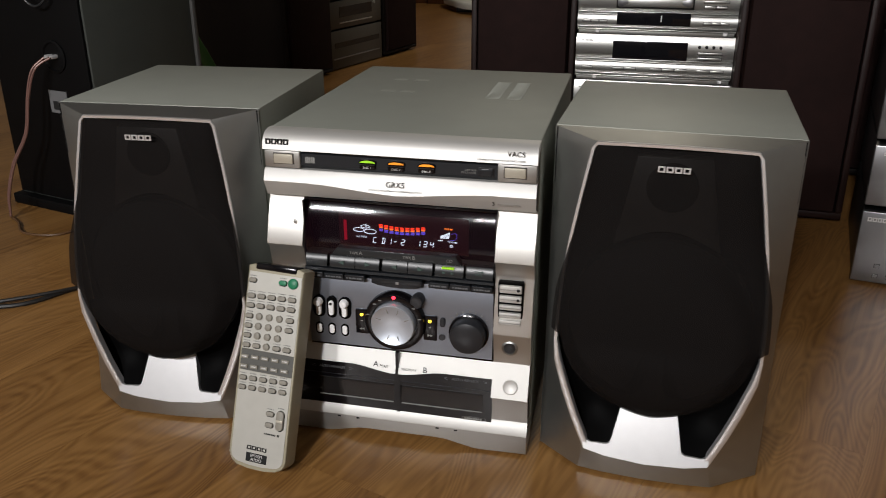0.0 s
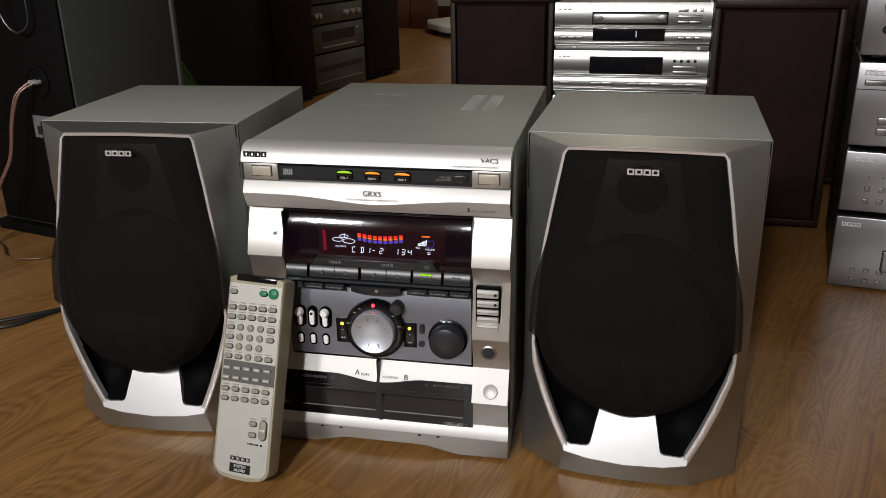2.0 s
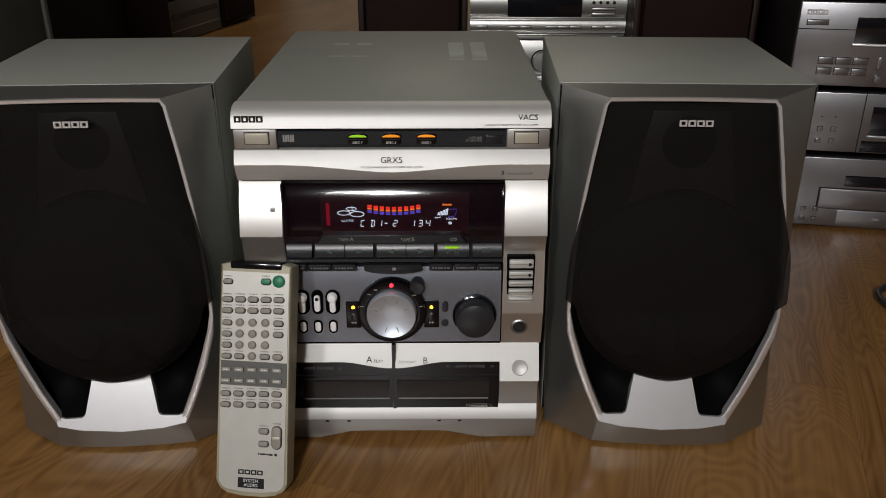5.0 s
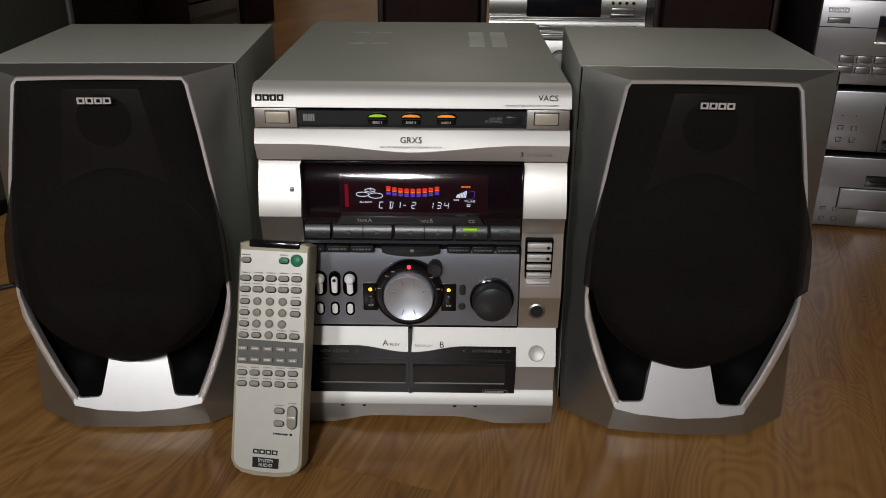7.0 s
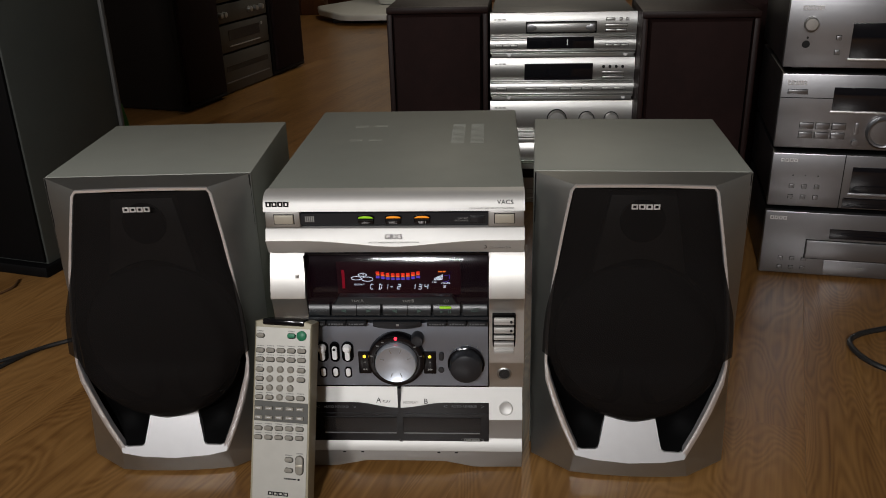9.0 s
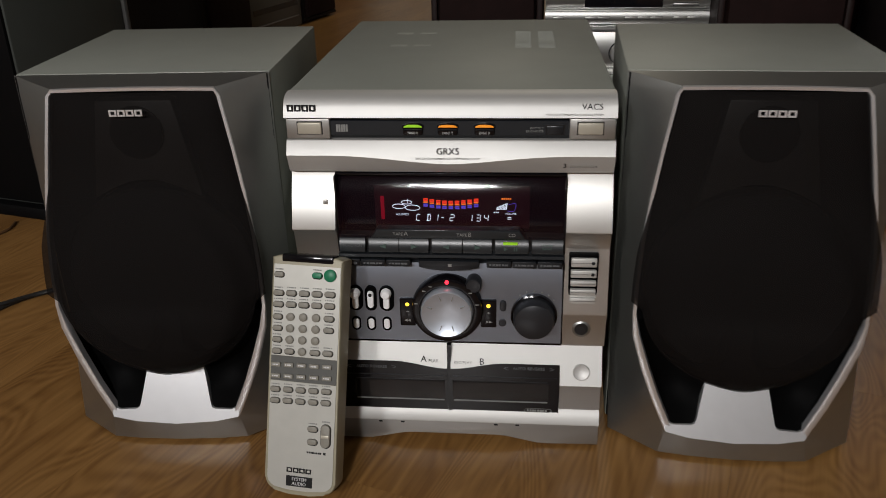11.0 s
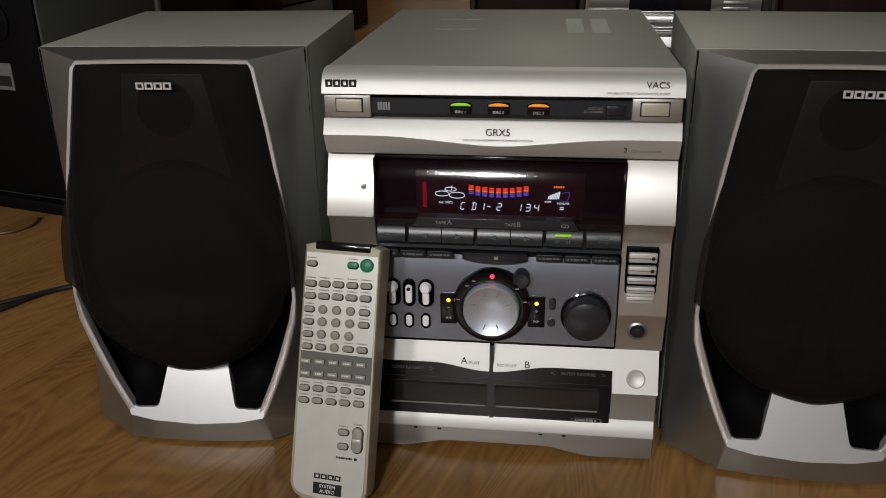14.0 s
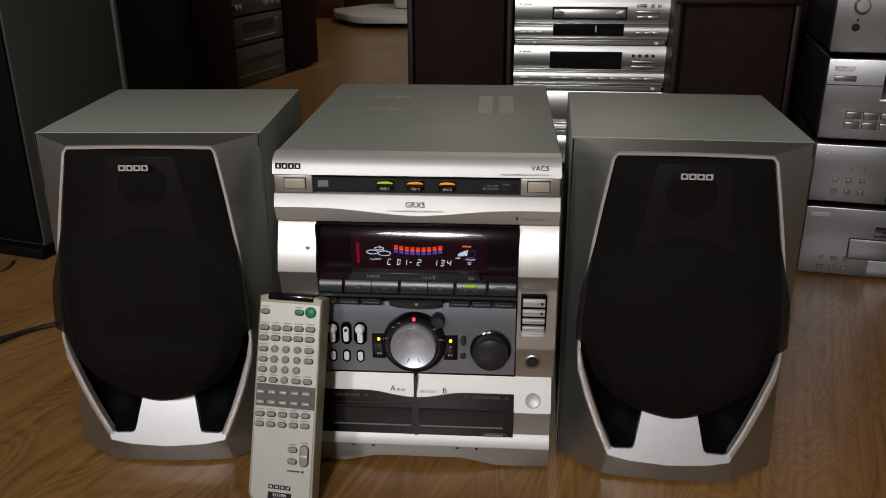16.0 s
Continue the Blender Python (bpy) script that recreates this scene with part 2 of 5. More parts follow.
GREEN_LED = glow("green_lamp", (0.30, 0.62, 0.02), 0.32)
AMBER_LED = glow("amber_lamp", (0.9, 0.30, 0.02), 0.35)
YELLOW_LED = glow("yellow_lamp", (1.0, 0.65, 0.05), 2.0)
RED_LED = glow("red_lamp", (1.0, 0.03, 0.06), 2.5)
TUBE = glow("lamp_tube", (1.0, 0.97, 0.9), 9.0)

# ---------------------------------------------------------------- mesh helpers


def part(name, bm, material, parent, label="", smooth=40):
    bmesh.ops.recalc_face_normals(bm, faces=bm.faces)
    me = bpy.data.meshes.new(name)
    bm.to_mesh(me)
    bm.free()
    me.materials.append(material)
    if smooth:
        me.shade_smooth()
        me.set_sharp_from_angle(angle=radians(smooth))
    ob = new(name, me)
    ob.parent = parent
    return tagged(ob, label)


def thing(name, m, label, category, group=""):
    ob = new(name)
    ob.matrix_basis = m
    ob.empty_display_size = 0.05
    return tagged(ob, label, category, group)


def box(x0, x1, y0, y1, z0, z1, bev=0.0, seg=2, bm=None, m=None):
    one = bmesh.new()
    bmesh.ops.create_cube(one, size=1.0)
    for v in one.verts:
        v.co = Vector(((x0 + x1) / 2 + v.co.x * (x1 - x0), (y0 + y1) / 2 + v.co.y * (y1 - y0), (z0 + z1) / 2 + v.co.z * (z1 - z0)))
    if bev:
        bmesh.ops.bevel(one, geom=one.edges[:], offset=bev, segments=seg, profile=0.5, affect="EDGES")
    return into(bm, one, m)


def into(bm, one, m=None):
    """Adds the mesh one to bm (or gives it back alone), moved by m."""
    if m is not None:
        bmesh.ops.transform(one, matrix=m, verts=one.verts[:])
    if bm is None:
        return one
    me = bpy.data.meshes.new("tmp")
    one.to_mesh(me)
    one.free()
    bm.from_mesh(me)
    bpy.data.meshes.remove(me)
    return bm


def prism(pts, y0, y1, bev=0.0, bm=None):
    """A plate with the outline pts (x, z) from y0 (front) to y1."""
    one = bmesh.new()
    a = [one.verts.new((x, y0, z)) for x, z in pts]
    b = [one.verts.new((x, y1, z)) for x, z in pts]
    front = one.faces.new(a)
    one.faces.new(b[::-1])
    n = len(pts)
    for k in range(n):
        one.faces.new((a[k], b[k], b[(k + 1) % n], a[(k + 1) % n]))
    if bev:
        bmesh.ops.bevel(one, geom=list(front.edges), offset=bev, segments=2, profile=0.5, affect="EDGES")
    return into(bm, one)


def lathe(profile, at, seg=32, bm=None):
    """Turned about the y axis through at (x, y, z): profile of (radius, y) from the back to the front's centre."""
    one = bmesh.new()
    rings = []
    for r, y in profile:
        if r <= 0:
            rings.append([one.verts.new((at[0], at[1] + y, at[2]))])
        else:
            rings.append([one.verts.new((at[0] + r * math.cos(2 * math.pi * k / seg), at[1] + y, at[2] + r * math.sin(2 * math.pi * k / seg))) for k in range(seg)])
    for a, b in zip(rings, rings[1:]):
        for k in range(seg):
            j = (k + 1) % seg
            if len(b) == 1:
                one.faces.new((a[k], a[j], b[0]))
            elif len(a) == 1:
                one.faces.new((a[0], b[j], b[k]))
            else:
                one.faces.new((a[k], a[j], b[j], b[k]))
    return into(bm, one)


def sheet(grid, bm=None):
    """Faces over rows of points."""
    one = bmesh.new()
    vs = [[one.verts.new(p) for p in row] for row in grid]
    for r0, r1 in zip(vs, vs[1:]):
        for k in range(len(r0) - 1):
            one.faces.new((r0[k], r0[k + 1], r1[k + 1], r1[k]))
    return into(bm, one)


def capsule(cx, cz, w, h, n=8):
    """Outline of a key with round ends."""
    r = min(w, h) / 2
    pts = []
    for k in range(2 * n):
        a = 2 * math.pi * (k + 0.5) / (2 * n)
        pts.append((cx + math.copysign(w / 2 - r, math.cos(a)) + r * math.cos(a), cz + math.copysign(h / 2 - r, math.sin(a)) + r * math.sin(a)))
    return pts


def tube(points, radius, bm=None, sides=8):
    """A round cable through points, smoothed."""
    pts = [Vector(p) for p in points]
    fine = []
    for k in range(len(pts) - 1):
        p0, p1, p2, p3 = pts[max(k - 1, 0)], pts[k], pts[k + 1], pts[min(k + 2, len(pts) - 1)]
        for s in range(8):
            u = s / 8
            fine.append(0.5 * ((2 * p1) + (p2 - p0) * u + (2 * p0 - 5 * p1 + 4 * p2 - p3) * u * u + (3 * p1 - p0 - 3 * p2 + p3) * u ** 3))
    fine.append(pts[-1])
    grid, side = [], Vector((0, 0, 1))
    for k, p in enumerate(fine):
        d = (fine[min(k + 1, len(fine) - 1)] - fine[max(k - 1, 0)]).normalized()
        side = (side - d * side.dot(d)).normalized() if (side - d * side.dot(d)).length > 1e-4 else d.orthogonal().normalized()
        up = d.cross(side)
        grid.append([p + radius * (math.cos(2 * math.pi * j / sides) * side + math.sin(2 * math.pi * j / sides) * up) for j in range(sides + 1)])
    one = sheet(grid)
    bmesh.ops.remove_doubles(one, verts=one.verts[:], dist=1e-6)
    return into(bm, one)


def lettering(body, x, y, z, size, material, parent, align="CENTER", tilt=90.0, name="lettering"):
    cu = bpy.data.curves.new("text", "FONT")
    cu.body, cu.size, cu.align_x, cu.align_y, cu.extrude = body, size, align, "CENTER", 0.00012
    cu.resolution_u = 3
    tmp = bpy.data.objects.new("text", cu)
    scene.collection.objects.link(tmp)
    dg = bpy.context.evaluated_depsgraph_get()
    me = bpy.data.meshes.new_from_object(tmp.evaluated_get(dg))
    bpy.data.objects.remove(tmp)
    bpy.data.curves.remove(cu)
    me.materials.clear()
    me.materials.append(material)
    ob = new(name, me)
    ob.parent = parent
    ob.matrix_basis = pose(x, y, z, tilt)
    return ob


def badge(x, y, z, w, h, material, parent, depth=0.0012):
    """A maker's mark as four plain hollow blocks."""
    t = h * 0.22
    for k in range(4):
        a = x - w / 2 + w * (k + 0.06) / 4
        part("badge_block", frame_plate(a, a + w * 0.22, z - h / 2, z + h / 2, a + t * 1.3, a + w * 0.22 - t * 1.3, z - h / 2 + t, z + h / 2 - t, y - depth, y), material, parent, smooth=0)


def bars(x0, x1, y, z, h, n, material, parent, name="print"):
    """A line of print too small to read."""
    bm = bmesh.new()
    step = (x1 - x0) / n
    for k in range(n):
        box(x0 + step * k, x0 + step * (k + (0.6 + 0.3 * ((k * 7) % 3) / 2)), y - 0.0003, y, z - h / 2, z + h / 2, bm=bm)
    return part(name, bm, material, parent, smooth=0)


# ---------------------------------------------------------------- room


def room():
    fl = tagged(new("floor"), "brown oak laminate floor of long planks, slightly glossy", "floor", kind="structure")
    part("underlay", box(-2.6, 2.6, -4.6, 4.9, -0.05, -0.0035), JOINT, fl)
    # only the far wall is white; the rest are darkened to hold down fill
    for name, dims in (("wall_west", (-2.6, -2.5, -4.6, 4.9)), ("wall_east", (2.5, 2.6, -4.6, 4.9)), ("wall_south", (-2.5, 2.5, -4.6, -4.5)), ("wall_north", (-2.5, 2.5, 4.8, 4.9))):
        x0, x1, y0, y1 = dims
        tagged(part(name, box(x0, x1, y0, y1, -0.05, 2.5), WHITE_WALL if name == "wall_north" else WALL, None, "plain plastered wall of the room"), category="wall", kind="structure")
    tagged(part("ceiling", box(-2.6, 2.6, -4.6, 4.9, 2.5, 2.6), WALL, None, "plain ceiling, darkened to cut its bounce"), category="ceiling", kind="structure")
    tagged(part("baseboard", box(-1.05, 2.5, 4.78, 4.8, 0, 0.09, 0.004), DOORWOOD, None, "low brown wooden baseboard along the far wall"), category="baseboard", kind="structure")
    return fl


FLOOR = room()



def ceiling_lamp(at, half):
    lamp = thing("ceiling_lamp", pose(at[0], at[1], at[2]), "white tube lamp hanging from the ceiling on rods", "lamp", "ceiling lamps")
    part("housing", box(-half - 0.06, half + 0.02, -0.14, -0.05, 0.02, 0.08, 0.006), WALL, lamp)
    part("tube", tube([(-half - 0.03, -0.08, 0.0), (-0.02, -0.08, 0.0), (half - 0.01, -0.08, 0.0)], 0.014), TUBE, lamp)
    for x in (-half, half - 0.04):
        part("rod", box(x - 0.005, x + 0.005, -0.10, -0.09, 0.078, 2.5 - at[2], 0.001), WALL, lamp)


ceiling_lamp(LAMP_AT, 0.25)
ceiling_lamp(LAMP_2_AT, 0.16)

# ---------------------------------------------------------------- the mini system


def rows_strip(xs, rows):
    """A front moulding: for each (z, y) row, or function of x that gives it, a line across xs."""
    grid = []
    for row in rows:
        line = []
        for x in xs:
            z, y = row(x) if callable(row) else row
            line.append((x, y, z))
        grid.append(line)
    return sheet(grid)


def wave(x):
    """The dip in the disc drawer's moulding."""
    a = abs(x)
    return 0.2985 if a > 0.104 else 0.2915 + 0.007 * (0.5 - 0.5 * math.cos(math.pi * a / 0.104)) ** 0.8


def spaced(a, b, n):
    return [a + (b - a) * k / n for k in range(n + 1)]


def mini_system():
    u = thing("mini_hifi_system", pose(0, 0, 0), "silver compact hi-fi with lit display, disc changer and twin tape decks", "stereo system")
    # steel case
    case = bmesh.new()
    box(-0.1405, 0.1405, 0.012, 0.362, 0.012, 0.349, 0.0025, 2, case)
    part("case", case, GREY_TOP, u, "grey painted steel case")
    part("chassis", box(-0.1385, 0.1385, 0.0092, 0.02, 0.012, 0.333), BLACK, u)
    for x, y in ((-0.11, 0.03), (0.11, 0.03), (-0.11, 0.32), (0.11, 0.32)):
        part("foot", box(x - 0.012, x + 0.012, y - 0.012, y + 0.012, 0.0, 0.0135, 0.002), BLACK, u)
    # ventilation slots in the top, as pale bars for their edge highlights
    for cx in (0.062, 0.087):
        for k in range(16):
            y = 0.185 + 0.0062 * k
            part("vent_slot", box(cx - 0.0085, cx + 0.0085, y, y + 0.0026, 0.3491, 0.3495), VENT, u)
    for cx, cy in ((-0.07, 0.20), (-0.045, 0.20), (-0.072, 0.27), (-0.045, 0.27)):
        part("top_mark", box(cx - 0.009, cx + 0.009, cy, cy + 0.009, 0.3491, 0.34925), WORN, u)
    # cap with a rounded front edge
    prof = [(0.0118, 0.3486), (0.004, 0.3490), (-0.003, 0.3480), (-0.0085, 0.3450), (-0.0125, 0.3395), (-0.0150, 0.3310), (-0.010, 0.3302)]
    cap = rows_strip([-0.1402, -0.1396] + spaced(-0.138, 0.138, 10) + [0.1396, 0.1402], [(z, y) for y, z in prof])
    for sx in (-0.1402, 0.1402):
        cap.faces.new([cap.verts.new((sx, y, z)) for y, z in prof])
    part("cap", cap, CAP, u, "bright silver front cap with a rounded top edge")
    badge(-0.1245, -0.0126, 0.3390, 0.0255, 0.0056, INK, u)
    lettering("VACS", 0.1195, -0.0140, 0.3402, 0.0072, INK, u)
    lettering("VARIABLE ATTENUATION CONTROL SYSTEM", 0.1285, -0.0152, 0.3340, 0.0023, GREY_INK, u, "RIGHT")
    # band with power keys and the disc slot
    for s in (-1, 1):
        x0, x1 = sorted((s * 0.1015, s * 0.1395))
        part("side_block", box(x0, x1, -0.012, 0.0, 0.3115, 0.3295, 0.0012), SILVER, u)
        a, b = sorted((s * 0.1085, s * 0.1292))
        part("power_key" if s < 0 else "open_key", box(a, b, -0.0142, -0.008, 0.3165, 0.3265, 0.0009), BEIGE, u, "beige metal push key")
        part("key_gap", box(a - 0.0008, b + 0.0008, -0.0122, -0.010, 0.3157, 0.3273), BLACK, u)
    slot = rows_strip(spaced(-0.1015, 0.1015, 8), [(0.3297, -0.004), (0.3265, -0.0085), (0.3150, -0.0098), (0.3113, -0.006)])
    part("disc_slot_panel", slot, KEY2, u, "dark slate recessed panel")
    part("slot_line", box(-0.06, 0.062, -0.0100, -0.006, 0.3282, 0.3292), BLACK, u)
    bm = bmesh.new()
    for k in range(5):
        box(-0.0965 + 0.0021 * k, -0.0949 + 0.0021 * k, -0.0099, -0.009, 0.3175, 0.3238, bm=bm)
    part("disc_mark", bm, GREY_INK, u)
    for k, cx in enumerate((-0.0302, -0.0005, 0.0306)):
        d = thing_part("disc_key", u)
        top = [(cx - 0.0080, 0.3216), (cx + 0.0080, 0.3216)] + [(cx + 0.0080 * math.cos(a), 0.3220 + 0.0023 * math.sin(a)) for a in spaced(0.15, math.pi - 0.15, 8)]
        part("lens_hood", prism([(cx - 0.0092, 0.3212), (cx + 0.0092, 0.3212)] + [(cx + 0.0092 * math.cos(a), 0.3222 + 0.0033 * math.sin(a)) for a in spaced(0.1, math.pi - 0.1, 8)], -0.0112, -0.008, 0.0004), GLOSS_BLACK, d)
        part("lens", prism(top, -0.0118, -0.008, 0.0006), GREEN_LED if k == 0 else AMBER_LED, d, "green lit lens" if k == 0 else "amber lit lens")
        part("key_face", box(cx - 0.0086, cx + 0.0086, -0.0122, -0.008, 0.3146, 0.3212, 0.0018, 3), GLOSS_BLACK, d)
        part("key_lip", box(cx - 0.0078, cx + 0.0078, -0.0126, -0.0118, 0.3198, 0.3204), KEY, d)
        lettering("DISC %d" % (k + 1), cx, -0.0124, 0.3172, 0.0030, PALE_INK, d)
    part("exchange_key", box(0.0825, 0.0970, -0.0114, -0.008, 0.3160, 0.3232, 0.0008), KEY2, u)
    part("exchange_key_rim", box(0.0818, 0.0977, -0.0103, -0.008, 0.3153, 0.3239), BLACK, u)
    lettering("DISC SKIP\nEX-CHANGE", 0.0800, -0.0102, 0.3196, 0.0026, GREY_INK, u, "RIGHT")
    # drawer front with the curved crease
    xs = [-0.1402] + spaced(-0.139, 0.139, 46) + [0.1402]
    dr = rows_strip(xs, [(0.3108, -0.003), (0.3108, -0.0115), (0.3098, -0.0125), lambda x: (wave(x) + 0.0012, -0.0172), lambda x: (wave(x), -0.0178), lambda x: (wave(x) - 0.0012, -0.0172), (0.2832, -0.0112), (0.2815, -0.0095), (0.2810, -0.003)])
    part("disc_drawer", dr, CAP, u, "silver drawer front with a curved crease")
    lettering("GRX5", -0.0005, -0.0166, 0.3022, 0.0078, INK, u, tilt=68)
    lettering("DISC EX-CHANGE/MINI HI-FI COMPONENT SYSTEM", -0.0005, -0.0182, 0.2964, 0.0024, GREY_INK, u, tilt=68)
    lettering("3", 0.0985, -0.0158, 0.2898, 0.0065, INK, u, tilt=112)
    lettering("CD CHANGER", 0.1025, -0.0154, 0.2890, 0.0036, GREY_INK, u, "LEFT", 112)
    # side pillars
    def pillar(name, x0, x1, rows):
        g = rows_strip([x0, x0 + 0.0008] + spaced(x0 + 0.0015, x1 - 0.0015, 3) + [x1 - 0.0008, x1], rows)
        for vx in (x0, x1):
            g.faces.new([g.verts.new((vx, y, z)) for z, y in rows])
        return part(name, g, BRIGHT, u, "silver front pillar with stepped bands")
    up = [(0.2795, 0.0), (0.2795, -0.0020), (0.2785, -0.0030), (0.2550, -0.0125), (0.2310, -0.0205), (0.2300, -0.0205), (0.2265, -0.0165), (0.2015, -0.0115), (0.2005, -0.0105), (0.2005, 0.0)]
    pillar("pillar", -0.1410, -0.1020, up)
    pillar("pillar", 0.1018, 0.1410, up[:6] + [(0.2265, -0.0155), (0.2120, -0.0110), (0.2100, -0.0108), (0.1500, -0.0200), (0.1475, -0.0195), (0.1455, -0.0180), (0.1130, -0.0130), (0.1122, -0.012), (0.1122, 0.0)])
    pillar("pillar", -0.1410, -0.1020, [(0.1985, 0.0), (0.1985, -0.0125), (0.1500, -0.0195), (0.1475, -0.0195), (0.1455, -0.0180), (0.1130, -0.0130), (0.1130, 0.0)])
    part("remote_sensor", box(-0.1125, -0.1085, -0.0142, -0.010, 0.2520, 0.2560, 0.0005), BRIGHT, u)
    bars(-0.1120, -0.1092, -0.0144, 0.2540, 0.002, 2, GREY_INK, u)
    # key stack beside the panel
    part("key_well", box(0.1055, 0.1315, -0.0172, -0.008, 0.1580, 0.2080, 0.001), PORT, u)
    for k, (z0, z1) in enumerate(((0.1965, 0.2060), (0.1860, 0.1945), (0.1775, 0.1842), (0.1690, 0.1757), (0.1600, 0.1672))):
        key = part("stack_key", box(0.1072, 0.1298, -0.0205, -0.012, z0 + 0.0006, z1 - 0.0006, 0.0010), CAP, u, "silver bar key")
        part("key_line", box(0.1075, 0.1295, -0.0207, -0.019, (z0 + z1) / 2 - 0.0004, (z0 + z1) / 2 + 0.0004), BEZEL, key)
        if k < 2:
            part("key_dot", lathe([(0.0016, 0), (0.0016, -0.0004), (0, -0.0004)], (0.1265, -0.0205, (z0 + z1) / 2), 10), INK, key)
    jack = part("headphone_socket", lathe([(0.0085, 0.0), (0.0085, -0.002), (0.0065, -0.003), (0.0058, -0.002), (0.0050, 0.004)], (0.1190, -0.0150, 0.1330), 28), BEZEL, u)
    part("socket_hole", lathe([(0.0060, 0.0), (0.0060, -0.0005), (0, -0.0005)], (0.1190, -0.0172, 0.1330), 20), BLACK, jack)
    part("socket_pin", lathe([(0.0022, 0.0), (0.0022, -0.0005), (0, -0.0005)], (0.1190, -0.0176, 0.1330), 12), KEY, jack)
    # display
    part("display_back", prism([(-0.1005, 0.2065), (0.1005, 0.2065), (0.1005, 0.2775), (-0.1005, 0.2775)], 0.0076, 0.0090), GLOSS_BLACK, u)
    part("display_frame", box(-0.1016, 0.1016, -0.0075, 0.002, 0.2772, 0.2796, 0.0006), GLOSS_BLACK, u)
    part("display_side", box(-0.1020, -0.1005, -0.0125, 0.002, 0.2060, 0.2775), GLOSS_BLACK, u)
    part("display_side", box(0.1005, 0.1018, -0.0125, 0.002, 0.2060, 0.2775), GLOSS_BLACK, u)
    pane_rows = [(0.2775, -0.0002), (0.2750, -0.0016), (0.2720, -0.0031), (0.2680, -0.0050), (0.2640, -0.0067), (0.2600, -0.0083), (0.2560, -0.0097), (0.2460, -0.0124), (0.2350, -0.0144), (0.2215, -0.0160)]
    pane = part("display_pane", rows_strip(spaced(-0.1004, 0.1004, 4), pane_rows), DISPLAY, u, "smoked display glass with reflections", 60)
    pane.visible_shadow = False
    part("display_field", prism([(-0.070, 0.2225), (0.070, 0.2225), (0.070, 0.2630), (-0.070, 0.2630)], 0.0066, 0.0072), DIM_RED, u)
    vfd = thing_part("fluorescent_display", u)
    vfd.location = (0, 0.0044, -0.0060)
    SY = 0.0016
    def seg(x, z, w, h, material, holder, skew=0.0):
        pts = [(x - w / 2, z - h / 2), (x + w / 2, z - h / 2), (x + w / 2 + skew, z + h / 2), (x - w / 2 + skew, z + h / 2)]
        return prism(pts, SY - 0.0004, SY, bm=holder)
    digits = {"0": "abcdef", "1": "bc", "2": "abged", "3": "abgcd", "4": "fgbc", "C": "afed", "D": "abcdi", "-": "g", "8": "abcdefg"}
    def digit(ch, cx, cz, w=0.0036, h=0.0060, t=0.00065):
        bm = bmesh.new()
        for s in digits[ch]:
            x, z, horiz = {"a": (0, h / 2, 1), "g": (0, 0, 1), "d": (0, -h / 2, 1), "b": (w / 2, h / 4, 0), "c": (w / 2, -h / 4, 0), "e": (-w / 2, -h / 4, 0), "f": (-w / 2, h / 4, 0), "i": (-w * 0.2, 0, 2)}[s]
            ww, hh = (w * 0.75, t) if horiz == 1 else (t, h * (0.42 if horiz == 0 else 0.9))
            seg(cx + x + z * 0.12, cz + z, ww, hh, None, bm, 0.12 * hh)
        return part("digit", bm, WHITE_GLOW, vfd, smooth=0)
    for ch, x in (("C", -0.0305), ("D", -0.0215), ("1", -0.0145), ("-", -0.0085), ("2", 0.0000), ("1", 0.0165), ("3", 0.0240), ("4", 0.0310)):
        digit(ch, x, 0.2385)
    for cx, cz, rx, rz in ((-0.0480, 0.2490, 0.0058, 0.0022), (-0.0355, 0.2478, 0.0066, 0.0026), (-0.0408, 0.2530, 0.0048, 0.0017)):
        pts = [(cx + rx * math.cos(a), SY, cz + rz * math.sin(a)) for a in spaced(0, 2 * math.pi, 12)]
        part("disc_symbol", tube(pts, 0.00035, sides=5), WHITE_GLOW, vfd)
    part("disc_arrow", box(-0.0402, -0.0396, SY - 0.0004, SY, 0.2525, 0.2562), WHITE_GLOW, vfd, smooth=0)
    lettering("ALL DISCS", -0.0510, SY, 0.2412, 0.0026, WHITE_GLOW, vfd, "LEFT")
    lettering("VOLUME", 0.0480, SY, 0.2428, 0.0026, WHITE_GLOW, vfd, "LEFT")
    bm = bmesh.new()
    for k in range(7):
        seg(0.0405 + 0.0014 * k, 0.2480 + 0.00035 * k, 0.0010, 0.0030 + 0.0006 * k, None, bm, 0.0010)
    part("volume_bars", bm, WHITE_GLOW, vfd, smooth=0)
    part("volume_frame", tube([(0.0500, SY, 0.2455), (0.0560, SY, 0.2455), (0.0575, SY, 0.2525), (0.0515, SY, 0.2518)], 0.0002, sides=4), BLUE_GLOW, vfd)
    bm = bmesh.new()
    for k in range(3):
        seg(0.0385 + 0.0018 * k, 0.2442, 0.0012, 0.0010, None, bm)
    seg(0.0520, 0.2378, 0.0032, 0.0007, None, bm)
    seg(0.0520, 0.2394, 0.0032, 0.0007, None, bm)
    part("volume_ticks", bm, WHITE_GLOW, vfd, smooth=0)
    bm = bmesh.new()
    for k in range(5):
        seg(0.0455 + 0.0018 * k, 0.2572, 0.0013, 0.0016, None, bm)
    part("tuned_mark", bm, ORANGE_GLOW, vfd, smooth=0)
    for k in range(9):
        x = -0.0235 + 0.0057 * k
        lift = 0.0045 * (abs(k - 4) / 4) ** 2
        for j, (mt, dz) in enumerate(((BLUE_GLOW, 0.0), (BLUE_GLOW, 0.0016), (ORANGE_GLOW, 0.0036), (RED_GLOW, 0.0052), (RED_GLOW, 0.0068))):
            if dz > 0.012:
                continue
            bm = bmesh.new()
